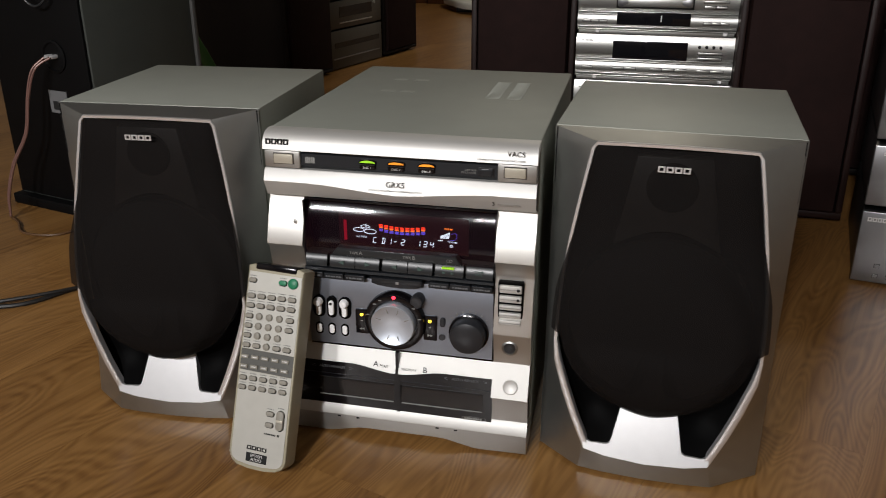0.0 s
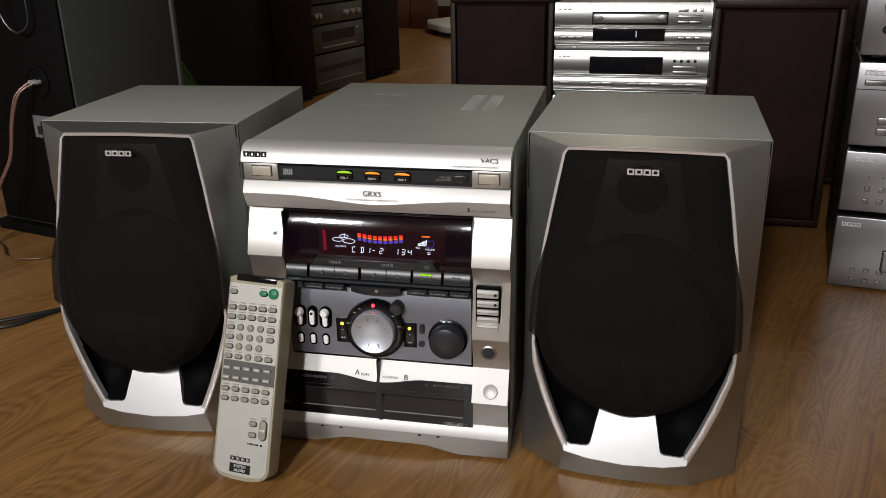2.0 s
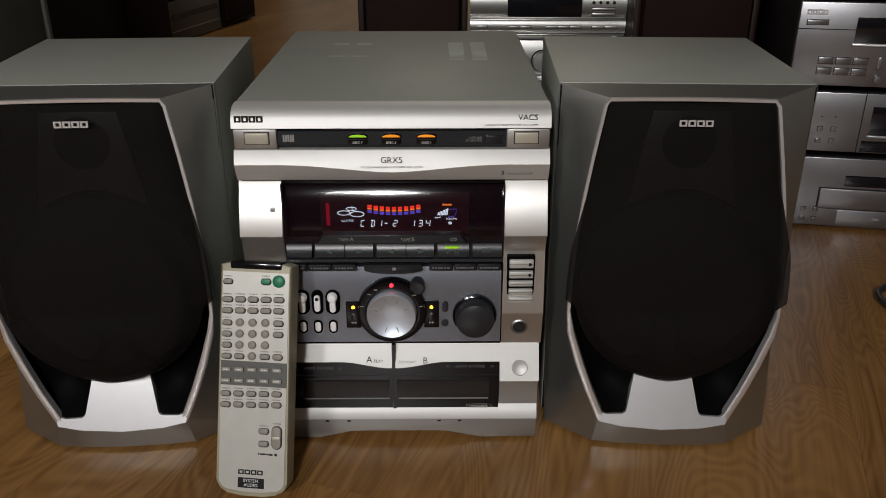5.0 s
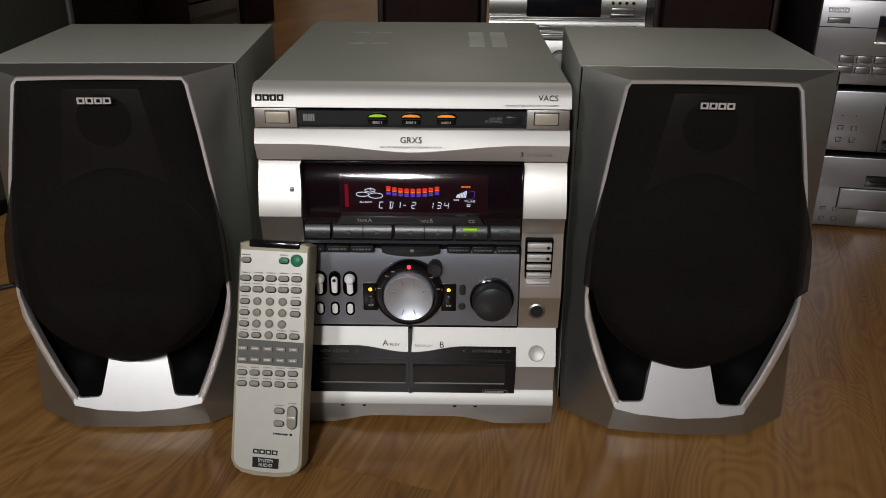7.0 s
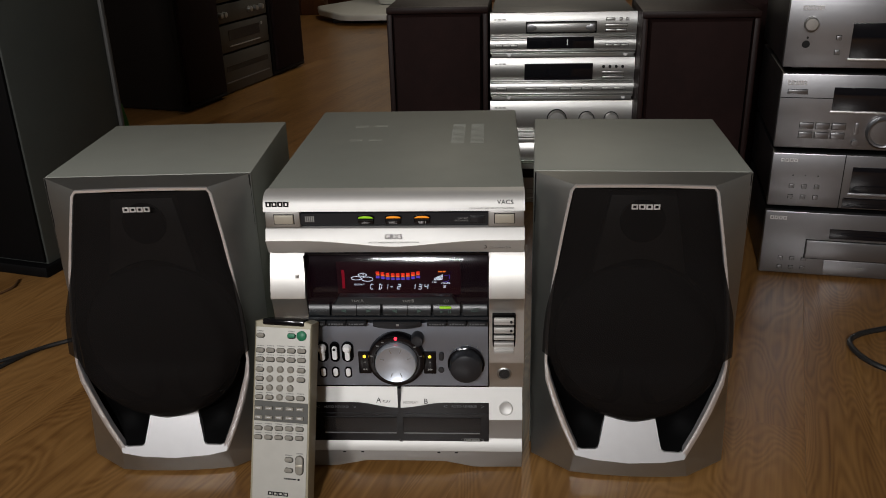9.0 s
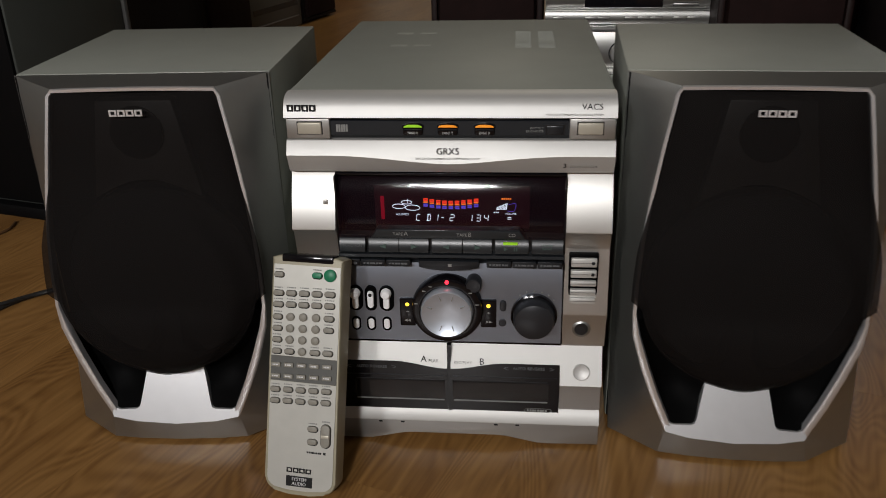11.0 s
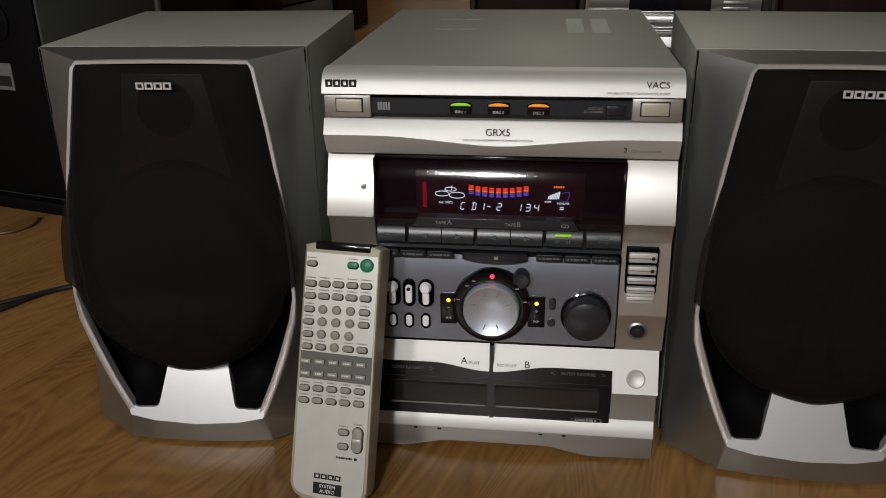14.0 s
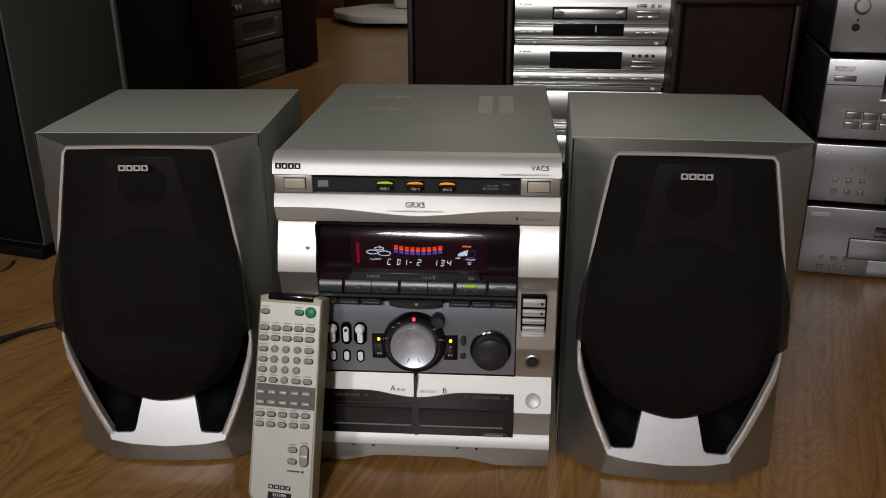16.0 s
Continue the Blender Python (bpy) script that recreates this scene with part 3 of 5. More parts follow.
            seg(x, 0.2475 + lift * 0.5 + dz, 0.0040, 0.0012, None, bm)
            part("spectrum_bar", bm, mt, vfd, smooth=0)
    part("level_bar", box(-0.0645, -0.0612, SY - 0.0004, SY, 0.2365, 0.2590), glow_red, vfd, smooth=0)
    part("level_bar", box(0.0660, 0.0672, SY - 0.0004, SY, 0.2375, 0.2580), DIM_RED, vfd, smooth=0)
    # key rows under the display
    tr = [(-0.0712, 0.2215), (0.0668, 0.2215), (0.0612, 0.2298), (-0.0655, 0.2298)]
    part("label_ledge", prism(tr, -0.0170, -0.006, 0.0006), KEY, u)
    lettering("TAPE", -0.0420, -0.0172, 0.2256, 0.0040, GREY_INK, u, "RIGHT")
    lettering("A", -0.0412, -0.0172, 0.2260, 0.0056, GREY_INK, u, "LEFT")
    lettering("TAPE", 0.0150, -0.0172, 0.2254, 0.0040, GREY_INK, u, "RIGHT")
    lettering("B", 0.0158, -0.0172, 0.2258, 0.0056, GREY_INK, u, "LEFT")
    lettering("CD", 0.0548, -0.0172, 0.2256, 0.0044, GREY_INK, u)
    seps = [-0.1005, -0.0752, -0.0462, -0.0180, 0.0108, 0.0385, 0.0710, 0.1002]
    part("key_bed", box(-0.1008, 0.1008, -0.0100, 0.0, 0.1990, 0.2216), BLACK, u)
    for k, (a, b) in enumerate(zip(seps, seps[1:])):
        gap = 0.0016 if k in (0, 2, 4, 5) else 0.0004
        g = 0.0016 if k in (1, 3, 5, 6) else 0.0004
        key = part("function_key", rows_key(a + g, b - gap, 0.2072, 0.2212), KEY, u, "dark grey push key")
        if k in (1, 2, 3, 4):
            cx, s = (a + b) / 2, -1 if k in (1, 3) else 1
            part("arrow", prism([(cx - s * 0.0028, 0.2118), (cx + s * 0.0028, 0.2140), (cx - s * 0.0028, 0.2162)], -0.0186, -0.0172), GREEN_PRINT, key)
    part("key_lamp", box(0.0470, 0.0600, -0.0186, -0.015, 0.2168, 0.2186, 0.0005), GREEN_LED, u, "lit green key lamp")
    bm = bmesh.new()
    prism([(0.0478, 0.2112), (0.0512, 0.2128), (0.0478, 0.2144)], -0.0187, -0.0172, bm=bm)
    box(0.0565, 0.0575, -0.0187, -0.017, 0.2112, 0.2144, bm=bm)
    box(0.0585, 0.0595, -0.0187, -0.017, 0.2112, 0.2144, bm=bm)
    part("play_pause_mark", bm, GREEN_PRINT, u, smooth=0)
    lettering("FUNCTION", -0.0880, -0.0181, 0.2142, 0.0033, DIM_PRINT, u)
    lettering("TUNER\nBAND", 0.0858, -0.0181, 0.2150, 0.0031, GREEN_PRINT, u)
    part("ledge", rows_strip(spaced(-0.1008, 0.1008, 6), [(0.2075, -0.010), (0.2066, -0.0190), (0.2040, -0.0196), (0.2008, -0.0150), (0.2004, -0.008)]), KEY2, u)
    small = [-0.1005, -0.0822, -0.0592, -0.0362]
    for a, b in list(zip(small, small[1:])) + [(0.0318, 0.0548), (0.0548, 0.0772), (0.0772, 0.1002)]:
        key = part("small_key", box(a + 0.0005, b - 0.0005, -0.0168, -0.008, 0.1935, 0.1998, 0.0008), KEY2, u)
        bars(a + 0.003, b - 0.003, -0.0169, 0.1965, 0.0016, 6, DIM_PRINT, key)
    arc = [(-0.0290, 0.1998), (-0.0290, 0.1935)] + [(x, 0.1904 + 0.0026 * abs(x + 0.002) ** 2 / 0.027 ** 2) for x in spaced(-0.027, 0.023, 10)] + [(0.0252, 0.1935), (0.0252, 0.1998)]
    part("stop_key", prism(arc, -0.0172, -0.008, 0.0012), KEY2, u, "wide stop key with a bowed lower edge")
    part("stop_mark", box(-0.0024, 0.0008, -0.0174, -0.0165, 0.1942, 0.1970), GREY_INK, u)
    # gunmetal control panel
    top = [(x, 0.1938 - (0.0022 * (0.5 + 0.5 * math.cos(math.pi * (x + 0.002) / 0.042)) if abs(x + 0.002) < 0.042 else 0)) for x in spaced(0.1005, -0.1005, 40)]
    face = [[(x, -0.0165 + 0.003 * u + 0.0062 * u ** 3, 0.1165 + (z - 0.1165) * u) for x, z in top] for u in spaced(0, 1, 14)]
    face = [[(x, -0.006, z) for x, y, z in face[0]]] + face + [[(x, 0.002, z) for x, y, z in face[-1]]]
    part("control_panel", sheet(face), GUN, u, "brushed gunmetal control panel")
    part("panel_edge", box(-0.1012, 0.1015, -0.0140, 0.0, 0.1128, 0.1168, 0.0005), GLOSS_BLACK, u)
    part("panel_edge", box(0.1005, 0.1020, -0.0155, 0.0, 0.1150, 0.1985, 0.0004), GLOSS_BLACK, u)
    knob = thing_part("jog_dial", u)
    part("dial_ring", lathe([(0.0330, 0.005), (0.0330, -0.0045), (0.0318, -0.0065), (0.0270, -0.0080), (0.0250, -0.0075), (0.0245, -0.002)], (-0.0040, -0.0150, 0.1512), 56), GLOSS_BLACK, knob, "gloss black dial ring")
    part("dial_face", lathe([(0.0238, 0.0), (0.0236, -0.0130), (0.0226, -0.0142), (0.0190, -0.0124), (0.0120, -0.0100), (0.006, -0.0088), (0, -0.0084)], (-0.0040, -0.0150, 0.1512), 56), DIAL, knob, "blue-silver dished dial face")
    for a in (70, 110, 25, 160, 250, 290):
        ca, sa = math.cos(radians(a)), math.sin(radians(a))
        pts = [(-0.0040 + r * ca + s * sa, 0.1512 + r * sa - s * ca) for r, s in ((0.0140, -0.0003), (0.0192, -0.0003), (0.0192, 0.0003), (0.0140, 0.0003))]
        part("dial_tick", prism(pts, -0.0276, -0.0245), GREY_INK, knob)
    part("dial_lamp", lathe([(0.0019, 0.0), (0.0019, -0.0015), (0, -0.0022)], (-0.0034, -0.0222, 0.1813), 14), RED_LED, knob, "lit red lamp")
    for a in (120, 135, 165, 15, 42):
        x, z = -0.004 + 0.029 * math.cos(radians(a)), 0.1512 + 0.029 * math.sin(radians(a))
        part("dial_print", box(x - 0.0016, x + 0.0016, -0.0230, -0.022, z - 0.0004, z + 0.0004), GREY_INK, knob)
    part("surround_knob", lathe([(0.0072, 0.006), (0.0072, -0.0055), (0.0062, -0.0070), (0.004, -0.0066), (0, -0.0062)], (0.0205, -0.0150, 0.1772), 28), RUBBER, u, "small black round knob")
    part("volume_recess", lathe([(0.0212, 0.006), (0.0212, -0.0022), (0.0198, -0.0030), (0.0190, -0.001)], (0.0755, -0.0150, 0.1455), 48), GLOSS_BLACK, u)
    part("volume_knob", lathe([(0.0190, 0.0), (0.0186, -0.0120), (0.0172, -0.0150), (0.0120, -0.0172), (0, -0.0182)], (0.0755, -0.0150, 0.1455), 48), RUBBER, u, "dark grey domed volume knob")
    for a in spaced(40, 140, 6):
        x, z = 0.0755 + 0.0236 * math.cos(radians(a)), 0.1455 + 0.0236 * math.sin(radians(a))
        part("volume_tick", box(x - 0.0007, x + 0.0007, -0.0153, -0.0100, z - 0.0003, z + 0.0003), GREY_INK, u)
    for k, x in enumerate((-0.0895, -0.0752, -0.0605)):
        part("lever_well", prism(capsule(x, 0.1592, 0.0108 if k == 1 else 0.0138, 0.0250), -0.0158, -0.010), PORT, u)
        lev = part("lever", prism(capsule(x, 0.1560 if k != 1 else 0.1590, 0.0060, 0.0130 if k != 1 else 0.0170), -0.0186, -0.012, 0.0012), WHITE_PLASTIC, u, "small white slide lever")
        if k != 1:
            part("lever_ball", lathe([(0.0050, 0.0), (0.0050, -0.004), (0.0035, -0.0066), (0, -0.0076)], (x, -0.0150, 0.1655), 20), WHITE_PLASTIC, lev)
        else:
            part("lever_dot", lathe([(0.0017, 0.0), (0.0017, -0.0006), (0, -0.0008)], (x, -0.0186, 0.1645), 12), INK, lev)
        part("oval_well", prism(capsule(x - 0.0006, 0.1333, 0.0088, 0.0146), -0.0163, -0.012), PORT, u)
        part("oval_key", prism(capsule(x - 0.0006, 0.1335, 0.0058, 0.0106), -0.0178, -0.012, 0.0012), WHITE_PLASTIC, u)
    bars(-0.068, -0.045, -0.0152, 0.1225, 0.0012, 9, GREY_INK, u)
    for a, b, s in ((-0.0482, -0.0338, -1), (0.0268, 0.0412, 1)):
        bk = part("skip_key", box(a, b, -0.0172, -0.012, 0.1322, 0.1605, 0.0009), GLOSS_BLACK, u, "black skip key with a yellow lamp")
        cx = (a + b) / 2
        part("skip_lamp", lathe([(0.0018, 0.0), (0.0018, -0.0006), (0, -0.0010)], (cx, -0.0172, 0.1550), 14), YELLOW_LED, bk)
        bm = bmesh.new()
        for d in (-0.0012, 0.0016):
            prism([(cx + s * (d - 0.0012), 0.1368), (cx + s * (d + 0.0014), 0.1382), (cx + s * (d - 0.0012), 0.1396)], -0.0175, -0.017, bm=bm)
        box(cx - 0.0012, cx + 0.0012, -0.0175, -0.017, 0.1474, 0.1480, bm=bm)
        if s > 0:
            box(cx - 0.0003, cx + 0.0003, -0.0175, -0.017, 0.1465, 0.1489, bm=bm)
        part("skip_mark", bm, GREY_INK, bk, smooth=0)
    part("pill_key", prism(capsule(0.0472, 0.1543, 0.0060, 0.0105), -0.0172, -0.012, 0.001), RUBBER, u)
    part("round_key", lathe([(0.0036, 0.0), (0.0036, -0.002), (0, -0.0026)], (0.0468, -0.0150, 0.1372), 18), RUBBER, u)
    # tape decks
    part("deck_bed", box(-0.1400, 0.1400, -0.0060, 0.0, 0.0300, 0.1128), BLACK, u)
    inner = [(-0.0058 - 0.052 * k / 12, 0.0868 + 0.0057 * (0.5 - 0.5 * math.cos(math.pi * k / 12))) for k in range(13)]
    crestA = [(-0.1400, 0.1112), (-0.1400, 0.0925)] + inner[::-1] + [(-0.0052, 0.1112)]
    part("deck_brow", tilt_plate(crestA, 0.1112, 0.0868, -0.0075, -0.0180), CAP, u, "silver brow above the tape deck")
    crestB = [(-0.0022, 0.1112), (-0.0022, 0.0868)] + [(-x - 0.0078, z) for x, z in inner[1:]] + [(0.1012, 0.0925), (0.1012, 0.0745), (0.1400, 0.0745), (0.1400, 0.1112)]
    part("deck_brow", tilt_plate(crestB, 0.1112, 0.0868, -0.0075, -0.0180), CAP, u, "silver brow above the tape deck")
    low = rows_strip(spaced(0.1015, 0.1400, 3), [(0.0740, -0.004), (0.0738, -0.0165), (0.0560, -0.0150), (0.0432, -0.0160), (0.0428, -0.004)])
    part("deck_cheek", low, SILVER, u)
    lettering("A", -0.0280, -0.0152, 0.0948, 0.0088, INK, u, tilt=67)
    lettering("PLAY", -0.0235, -0.0158, 0.0935, 0.0042, INK, u, "LEFT", 67)
    lettering("REC/PLAY", 0.0008, -0.0162, 0.0926, 0.0040, GREY_INK, u, "LEFT", 67)
    lettering("B", 0.0275, -0.0157, 0.0938, 0.0088, INK, u, tilt=67)
    ej = lathe([(0.0082, 0.002), (0.0080, -0.0006), (0.0072, -0.0012), (0.005, -0.0004), (0, 0.0004)], (0, 0, 0), 28)
    bmesh.ops.transform(ej, matrix=pose(0.1210, -0.0182, 0.0868, -23.0), verts=ej.verts[:])
    part("eject_key", ej, CAP, u, "round dished silver eject key")
    for x0, x1, w0, w1 in ((-0.1400, -0.0058, -0.0960, -0.0080), (-0.0018, 0.1010, -0.0008, 0.0915)):
        d = part("cassette_door", frame_plate(x0, x1, 0.0338, 0.0940, w0, w1, 0.0500, 0.0715, -0.0148, -0.006), GLOSS_BLACK, u, "gloss black cassette door")
        part("door_window", rows_strip(spaced(w0, w1, 3), [(0.0715, -0.0090), (0.0705, -0.0104), (0.0670, -0.0116), (0.0500, -0.0142)]), SMOKE, d, "smoked window")
        part("window_back", box(w0, w1, -0.0075, -0.0065, 0.0500, 0.0715), CONE, d)
        part("door_sill", box(w0 + 0.001, w1 - 0.001, -0.0158, -0.0140, 0.0488, 0.0499, 0.0003), GREY_INK, d)
        part("door_lintel", box(w0 + 0.001, w1 - 0.001, -0.0153, -0.0140, 0.0716, 0.0722), KEY, d)
        part("door_ridge", box(x0 + 0.002, x1 - 0.002, -0.0153, -0.014, 0.0765, 0.0770), KEY2, d)
    lettering("AUTO REVERSE", -0.0790, -0.0150, 0.0852, 0.0044, DIM_PRINT, u)
    lettering("AUTO REVERSE", 0.0720, -0.0150, 0.0868, 0.0044, DIM_PRINT, u)
    for cx, s in ((-0.0985, -1), (-0.0595, 1), (0.0525, -1), (0.0915, 1)):
        z = 0.0868 if cx > 0 else 0.0852
        part("arrow_print", tube([(cx, -0.0149, z + 0.0016), (cx + s * 0.004, -0.0149, z), (cx, -0.0149, z - 0.0016)], 0.0002, sides=4), DIM_PRINT, u)
    part("print_frame", tube([(0.070, -0.0149, 0.0378), (0.092, -0.0149, 0.0378), (0.092, -0.0149, 0.0415), (0.070, -0.0149, 0.0415), (0.070, -0.0149, 0.0378)], 0.0002, sides=4), GREY_INK, u)
    bars(0.0712, 0.0908, -0.0149, 0.0397, 0.0022, 8, GREY_INK, u)
    part("deck_split", box(-0.0056, -0.0018, -0.0152, 0.0, 0.0300, 0.1115), GLOSS_BLACK, u)
    # plinth
    base = [(0.1400, 0.0030), (0.0900, 0.0030), (0.0820, 0.0034), (0.0500, 0.0105), (0.040, 0.0112), (-0.040, 0.0112), (-0.050, 0.0105), (-0.0820, 0.0034), (-0.0900, 0.0030), (-0.1400, 0.0030)]
    part("plinth_band", rows_strip(spaced(-0.1402, 0.1402, 6), [(0.0420, -0.003), (0.0415, -0.0120), (0.0395, -0.0140), (0.0280, -0.0195), (0.0268, -0.0195), (0.0262, -0.0185)]), CAP, u)
    pl = part("plinth", prism([(-0.1402, 0.0264), (-0.1402, 0.0030)] + base[::-1][1:-1] + [(0.1402, 0.0030), (0.1402, 0.0264)], -0.0172, 0.02, 0.001), SILVER, u, "silver plinth with an arched lower edge")
    for x in (-0.0730, -0.0510, 0.0410, 0.0620):
        part("foot_slot", box(x - 0.0018, x + 0.0018, -0.0176, -0.016, 0.0225, 0.0242), INK, pl)
    return u


def thing_part(name, parent):
    """An empty holder for a part that has pieces of its own."""
    ob = new(name)
    ob.parent = parent
    ob.empty_display_size = 0.01
    return ob


def rows_key(x0, x1, z0, z1):
    """A push key whose face leans back towards the top."""
    return rows_strip([x0, x0 + 0.0006, (x0 + x1) / 2, x1 - 0.0006, x1], [(z1, -0.008), (z1, -0.0138), (z1 - 0.001, -0.0152), (z0 + 0.003, -0.0182), (z0 + 0.001, -0.0180), (z0, -0.0165), (z0, -0.008)])


def tilt_plate(pts, ztop, zlow, ytop, ylow):
    """A plate whose face leans: y goes from ytop at ztop to ylow at zlow."""
    bm = prism(pts, -1.0, 0.0)
    for v in bm.verts:
        if v.co.y < -0.5:
            v.co.y = ytop + (ylow - ytop) * (ztop - v.co.z) / (ztop - zlow)
        else:
            v.co.y = -0.006
    return bm


def frame_plate(x0, x1, z0, z1, a0, a1, b0, b1, y0, y1):
    """A plate with a window through it."""
    bm = bmesh.new()
    for q in ((x0, x1, z0, b0), (x0, x1, b1, z1), (x0, a0, b0, b1), (a1, x1, b0, b1)):
        if q[1] - q[0] > 1e-5:
            box(q[0], q[1], y0, y1, q[2], q[3], bm=bm)
    return bm


DIM_PRINT = mat("dim_print", (0.11, 0.115, 0.12), 0.5)
GREEN_PRINT = mat("grey_green_print", (0.055, 0.09, 0.078), 0.5)
glow_red = glow("red_bar", (0.35, 0.004, 0.02), 0.8)
mini_system()

# ---------------------------------------------------------------- its two speakers
RIM_Z = [0.353, 0.347, 0.300, 0.260, 0.220, 0.185, 0.150, 0.128, 0.095, 0.065, 0.045, 0.036]
RIM_W = [0.0725, 0.0775, 0.0860, 0.0925, 0.0975, 0.1000, 0.1008, 0.0990, 0.0895, 0.0785, 0.0700, 0.0660]
RIM_Y = [0.000, -0.001, -0.006, -0.011, -0.016, -0.020, -0.023, -0.025, -0.027, -0.029, -0.030, -0.0305]


def rim_at(z):
    zs = RIM_Z[::-1]
    return float(np.interp(z, zs, RIM_W[::-1])), float(np.interp(z, zs, RIM_Y[::-1]))


def half_ring():
    """Right half, from the top's middle to the bottom's: (outer edge, rim)."""
    out = [((0, 0.025, 0.36), (0, 0.0005, 0.3538)), ((0.06, 0.025, 0.36), (0.04, 0.0003, 0.3535)), ((0.116, 0.025, 0.36), (RIM_W[0], RIM_Y[0], RIM_Z[0]))]
    for z, w, y in list(zip(RIM_Z, RIM_W, RIM_Y))[1:]:
        if z > 0.10:
            out.append(((0.116, 0.025, z), (w, y, z)))
        else:
            s = (0.10 - z) / 0.064
            out.append(((0.116 - 0.002 * s * s, 0.025 - 0.020 * s, z - 0.032 * s), (w, y, z)))
    out += [((0.068, -0.0290, 0.004), (0.0635, -0.0318, 0.0312)), ((0.04, -0.0325, 0.004), (0.04, -0.0345, 0.0268)), ((0, -0.0340, 0.004), (0, -0.0355, 0.0242))]
    return out


def hifi_speaker(m, label):
    s = thing("bookshelf_speaker", m, label, "speaker", "matching front speakers")
    part("seam", box(-0.1148, 0.1148, 0.024, 0.030, 0.006, 0.3588), BACKING, s)
    part("cabinet", box(-0.1162, 0.1162, 0.0276, 0.2550, 0.003, 0.3605, 0.0018), VINYL, s, "grey vinyl-wrapped cabinet")
    ring = half_ring()
    full = ring + [((-o[0], o[1], o[2]), (-r[0], r[1], r[2])) for o, r in ring[-2:0:-1]]
    full.append(full[0])
    mids = [[Vector(o).lerp(Vector(r), t) for o, r in full] for t in (0.0, 0.96, 1.0)]
    part("bezel", sheet([[(v.x, v.y + 0.0006, v.z) for v in mids[0]]] + mids[1:]), BEZEL, s, "silver-grey faceted front bezel", 28)
    # pale trim along the rim, from one lower corner over the top to the other
    def trim_line(line):
        rows = [[], [], [], [], [], []]
        for k, r in enumerate(line):
            along = line[min(k + 1, len(line) - 1)] - line[max(k - 1, 0)]
            d = Vector((along.z, 0, -along.x)).normalized()
            wide = 0.0034 if r.z > 0.15 else 0.0034 + 0.0036 * min(1.0, (0.15 - r.z) / 0.03)
            for row, (f, dy) in zip(rows, ((-0.10, 0.0012), (0.02, -0.0006), (0.12, -0.0011), (0.90, -0.0011), (1.0, -0.0006), (1.12, 0.006))):
                row.append(r + d * wide * f + Vector((0, dy, 0)))
        return sheet(rows)
    full_line = [((-o[0], o[1], o[2]), (-r[0], r[1], r[2])) for o, r in ring[-3:0:-1]] + ring[:-2]
    part("trim", trim_line([Vector(r) for o, r in full_line]), TRIM, s, "pale silver trim line round the grille")
    # lower plate
    def py(z):
        return -0.0365 + (0.004 * (z - 0.024) / 0.012 if z < 0.036 else 0.004 + 0.0215 * (z - 0.036) / 0.046)
    pts = [(0.0, 0.0245), (0.04, 0.0270), (0.0625, 0.0314), (0.0638, 0.0350), (0.0622, 0.0400), (0.0585, 0.0394), (0.0560, 0.0385), (0.0395, 0.0390), (0.0365, 0.0405), (0.0352, 0.0440), (0.0270, 0.0825), (0.018, 0.0812), (0.009, 0.0804), (0.0, 0.0802)]
    pts = pts + [(-x, z) for x, z in pts[-2:0:-1]]
    bm = bmesh.new()
    bm.faces.new([bm.verts.new((x, py(z), z)) for x, z in pts])
    ext = bmesh.ops.extrude_face_region(bm, geom=bm.faces[:])
    for v in [g for g in ext["geom"] if isinstance(g, bmesh.types.BMVert)]:
        v.co.y += 0.010
    part("front_plate", bm, TRIM, s, "pale silver tapered lower plate")
    bars(-0.030, 0.030, -0.0305, 0.0150, 0.0016, 16, GREY_INK, s)
    # black ports either side of the plate
    for sx in (-1, 1):
        grid = []
        for z in spaced(0.0385, 0.135, 9):
            w, y = rim_at(z)
            a, b = float(np.interp(z, (0.044, 0.0825, 0.10), (0.0345, 0.0262, 0.010))), w + 0.0005
            dip = 0.016 * min(1, (z - 0.0385) / 0.02)
            grid.append([(sx * (a + (b - a) * k / 6), y + 0.001 + dip + 0.012 * math.sin(math.pi * k / 6) * min(1, (z - 0.0385) / 0.03), z) for k in range(7)])
        part("port", sheet(grid), PORT, s, "black port recess")
    # baffle with drivers behind the cloth
    part("baffle", prism([(-0.070, 0.349), (-0.095, 0.20), (-0.095, 0.12), (-0.05, 0.05), (0.05, 0.05), (0.095, 0.12), (0.095, 0.20), (0.070, 0.349)], 0.012, 0.022), BACKING, s)
    arch = [(0.0505 - 0.101 * k / 14, 0.252 + 0.018 * math.sin(math.pi * k / 14)) for k in range(15)]
    part("tweeter_plate", prism([(-0.034, 0.343), (-0.0505, 0.252)] + arch[::-1][1:-1] + [(0.0505, 0.252), (0.034, 0.343)], -0.0035, 0.010, 0.002), PLATE, s, "grey tweeter plate behind the cloth")
    part("tweeter", lathe([(0.0240, 0.0), (0.0240, -0.002), (0.021, -0.003), (0.008, 0.0), (0, -0.004)], (0.0, -0.0040, 0.3145), 36), CONE, s)
    part("woofer", lathe([(0.0905, 0.008), (0.0905, -0.006), (0.0885, -0.008), (0.060, -0.0095), (0.030, -0.0105), (0, -0.011)], (0.0, 0.004, 0.172), 48), WOOFER, s)
    # cloth grille, bowed forward
    grid = []
    for z in [0.176 - 0.0945 * math.cos(radians(a)) for a in (0.5, 4, 8, 13, 18, 24, 30, 36, 43, 50, 58, 66)] + spaced(0.142, 0.345, 26) + [0.348, 0.3498]:
        w, y = rim_at(max(z, 0.128))
        over = min(1.0, max(0.0, (0.270 - z) / 0.06))
        w += -0.0042 + 0.0072 * over
        y -= 0.0060 * over
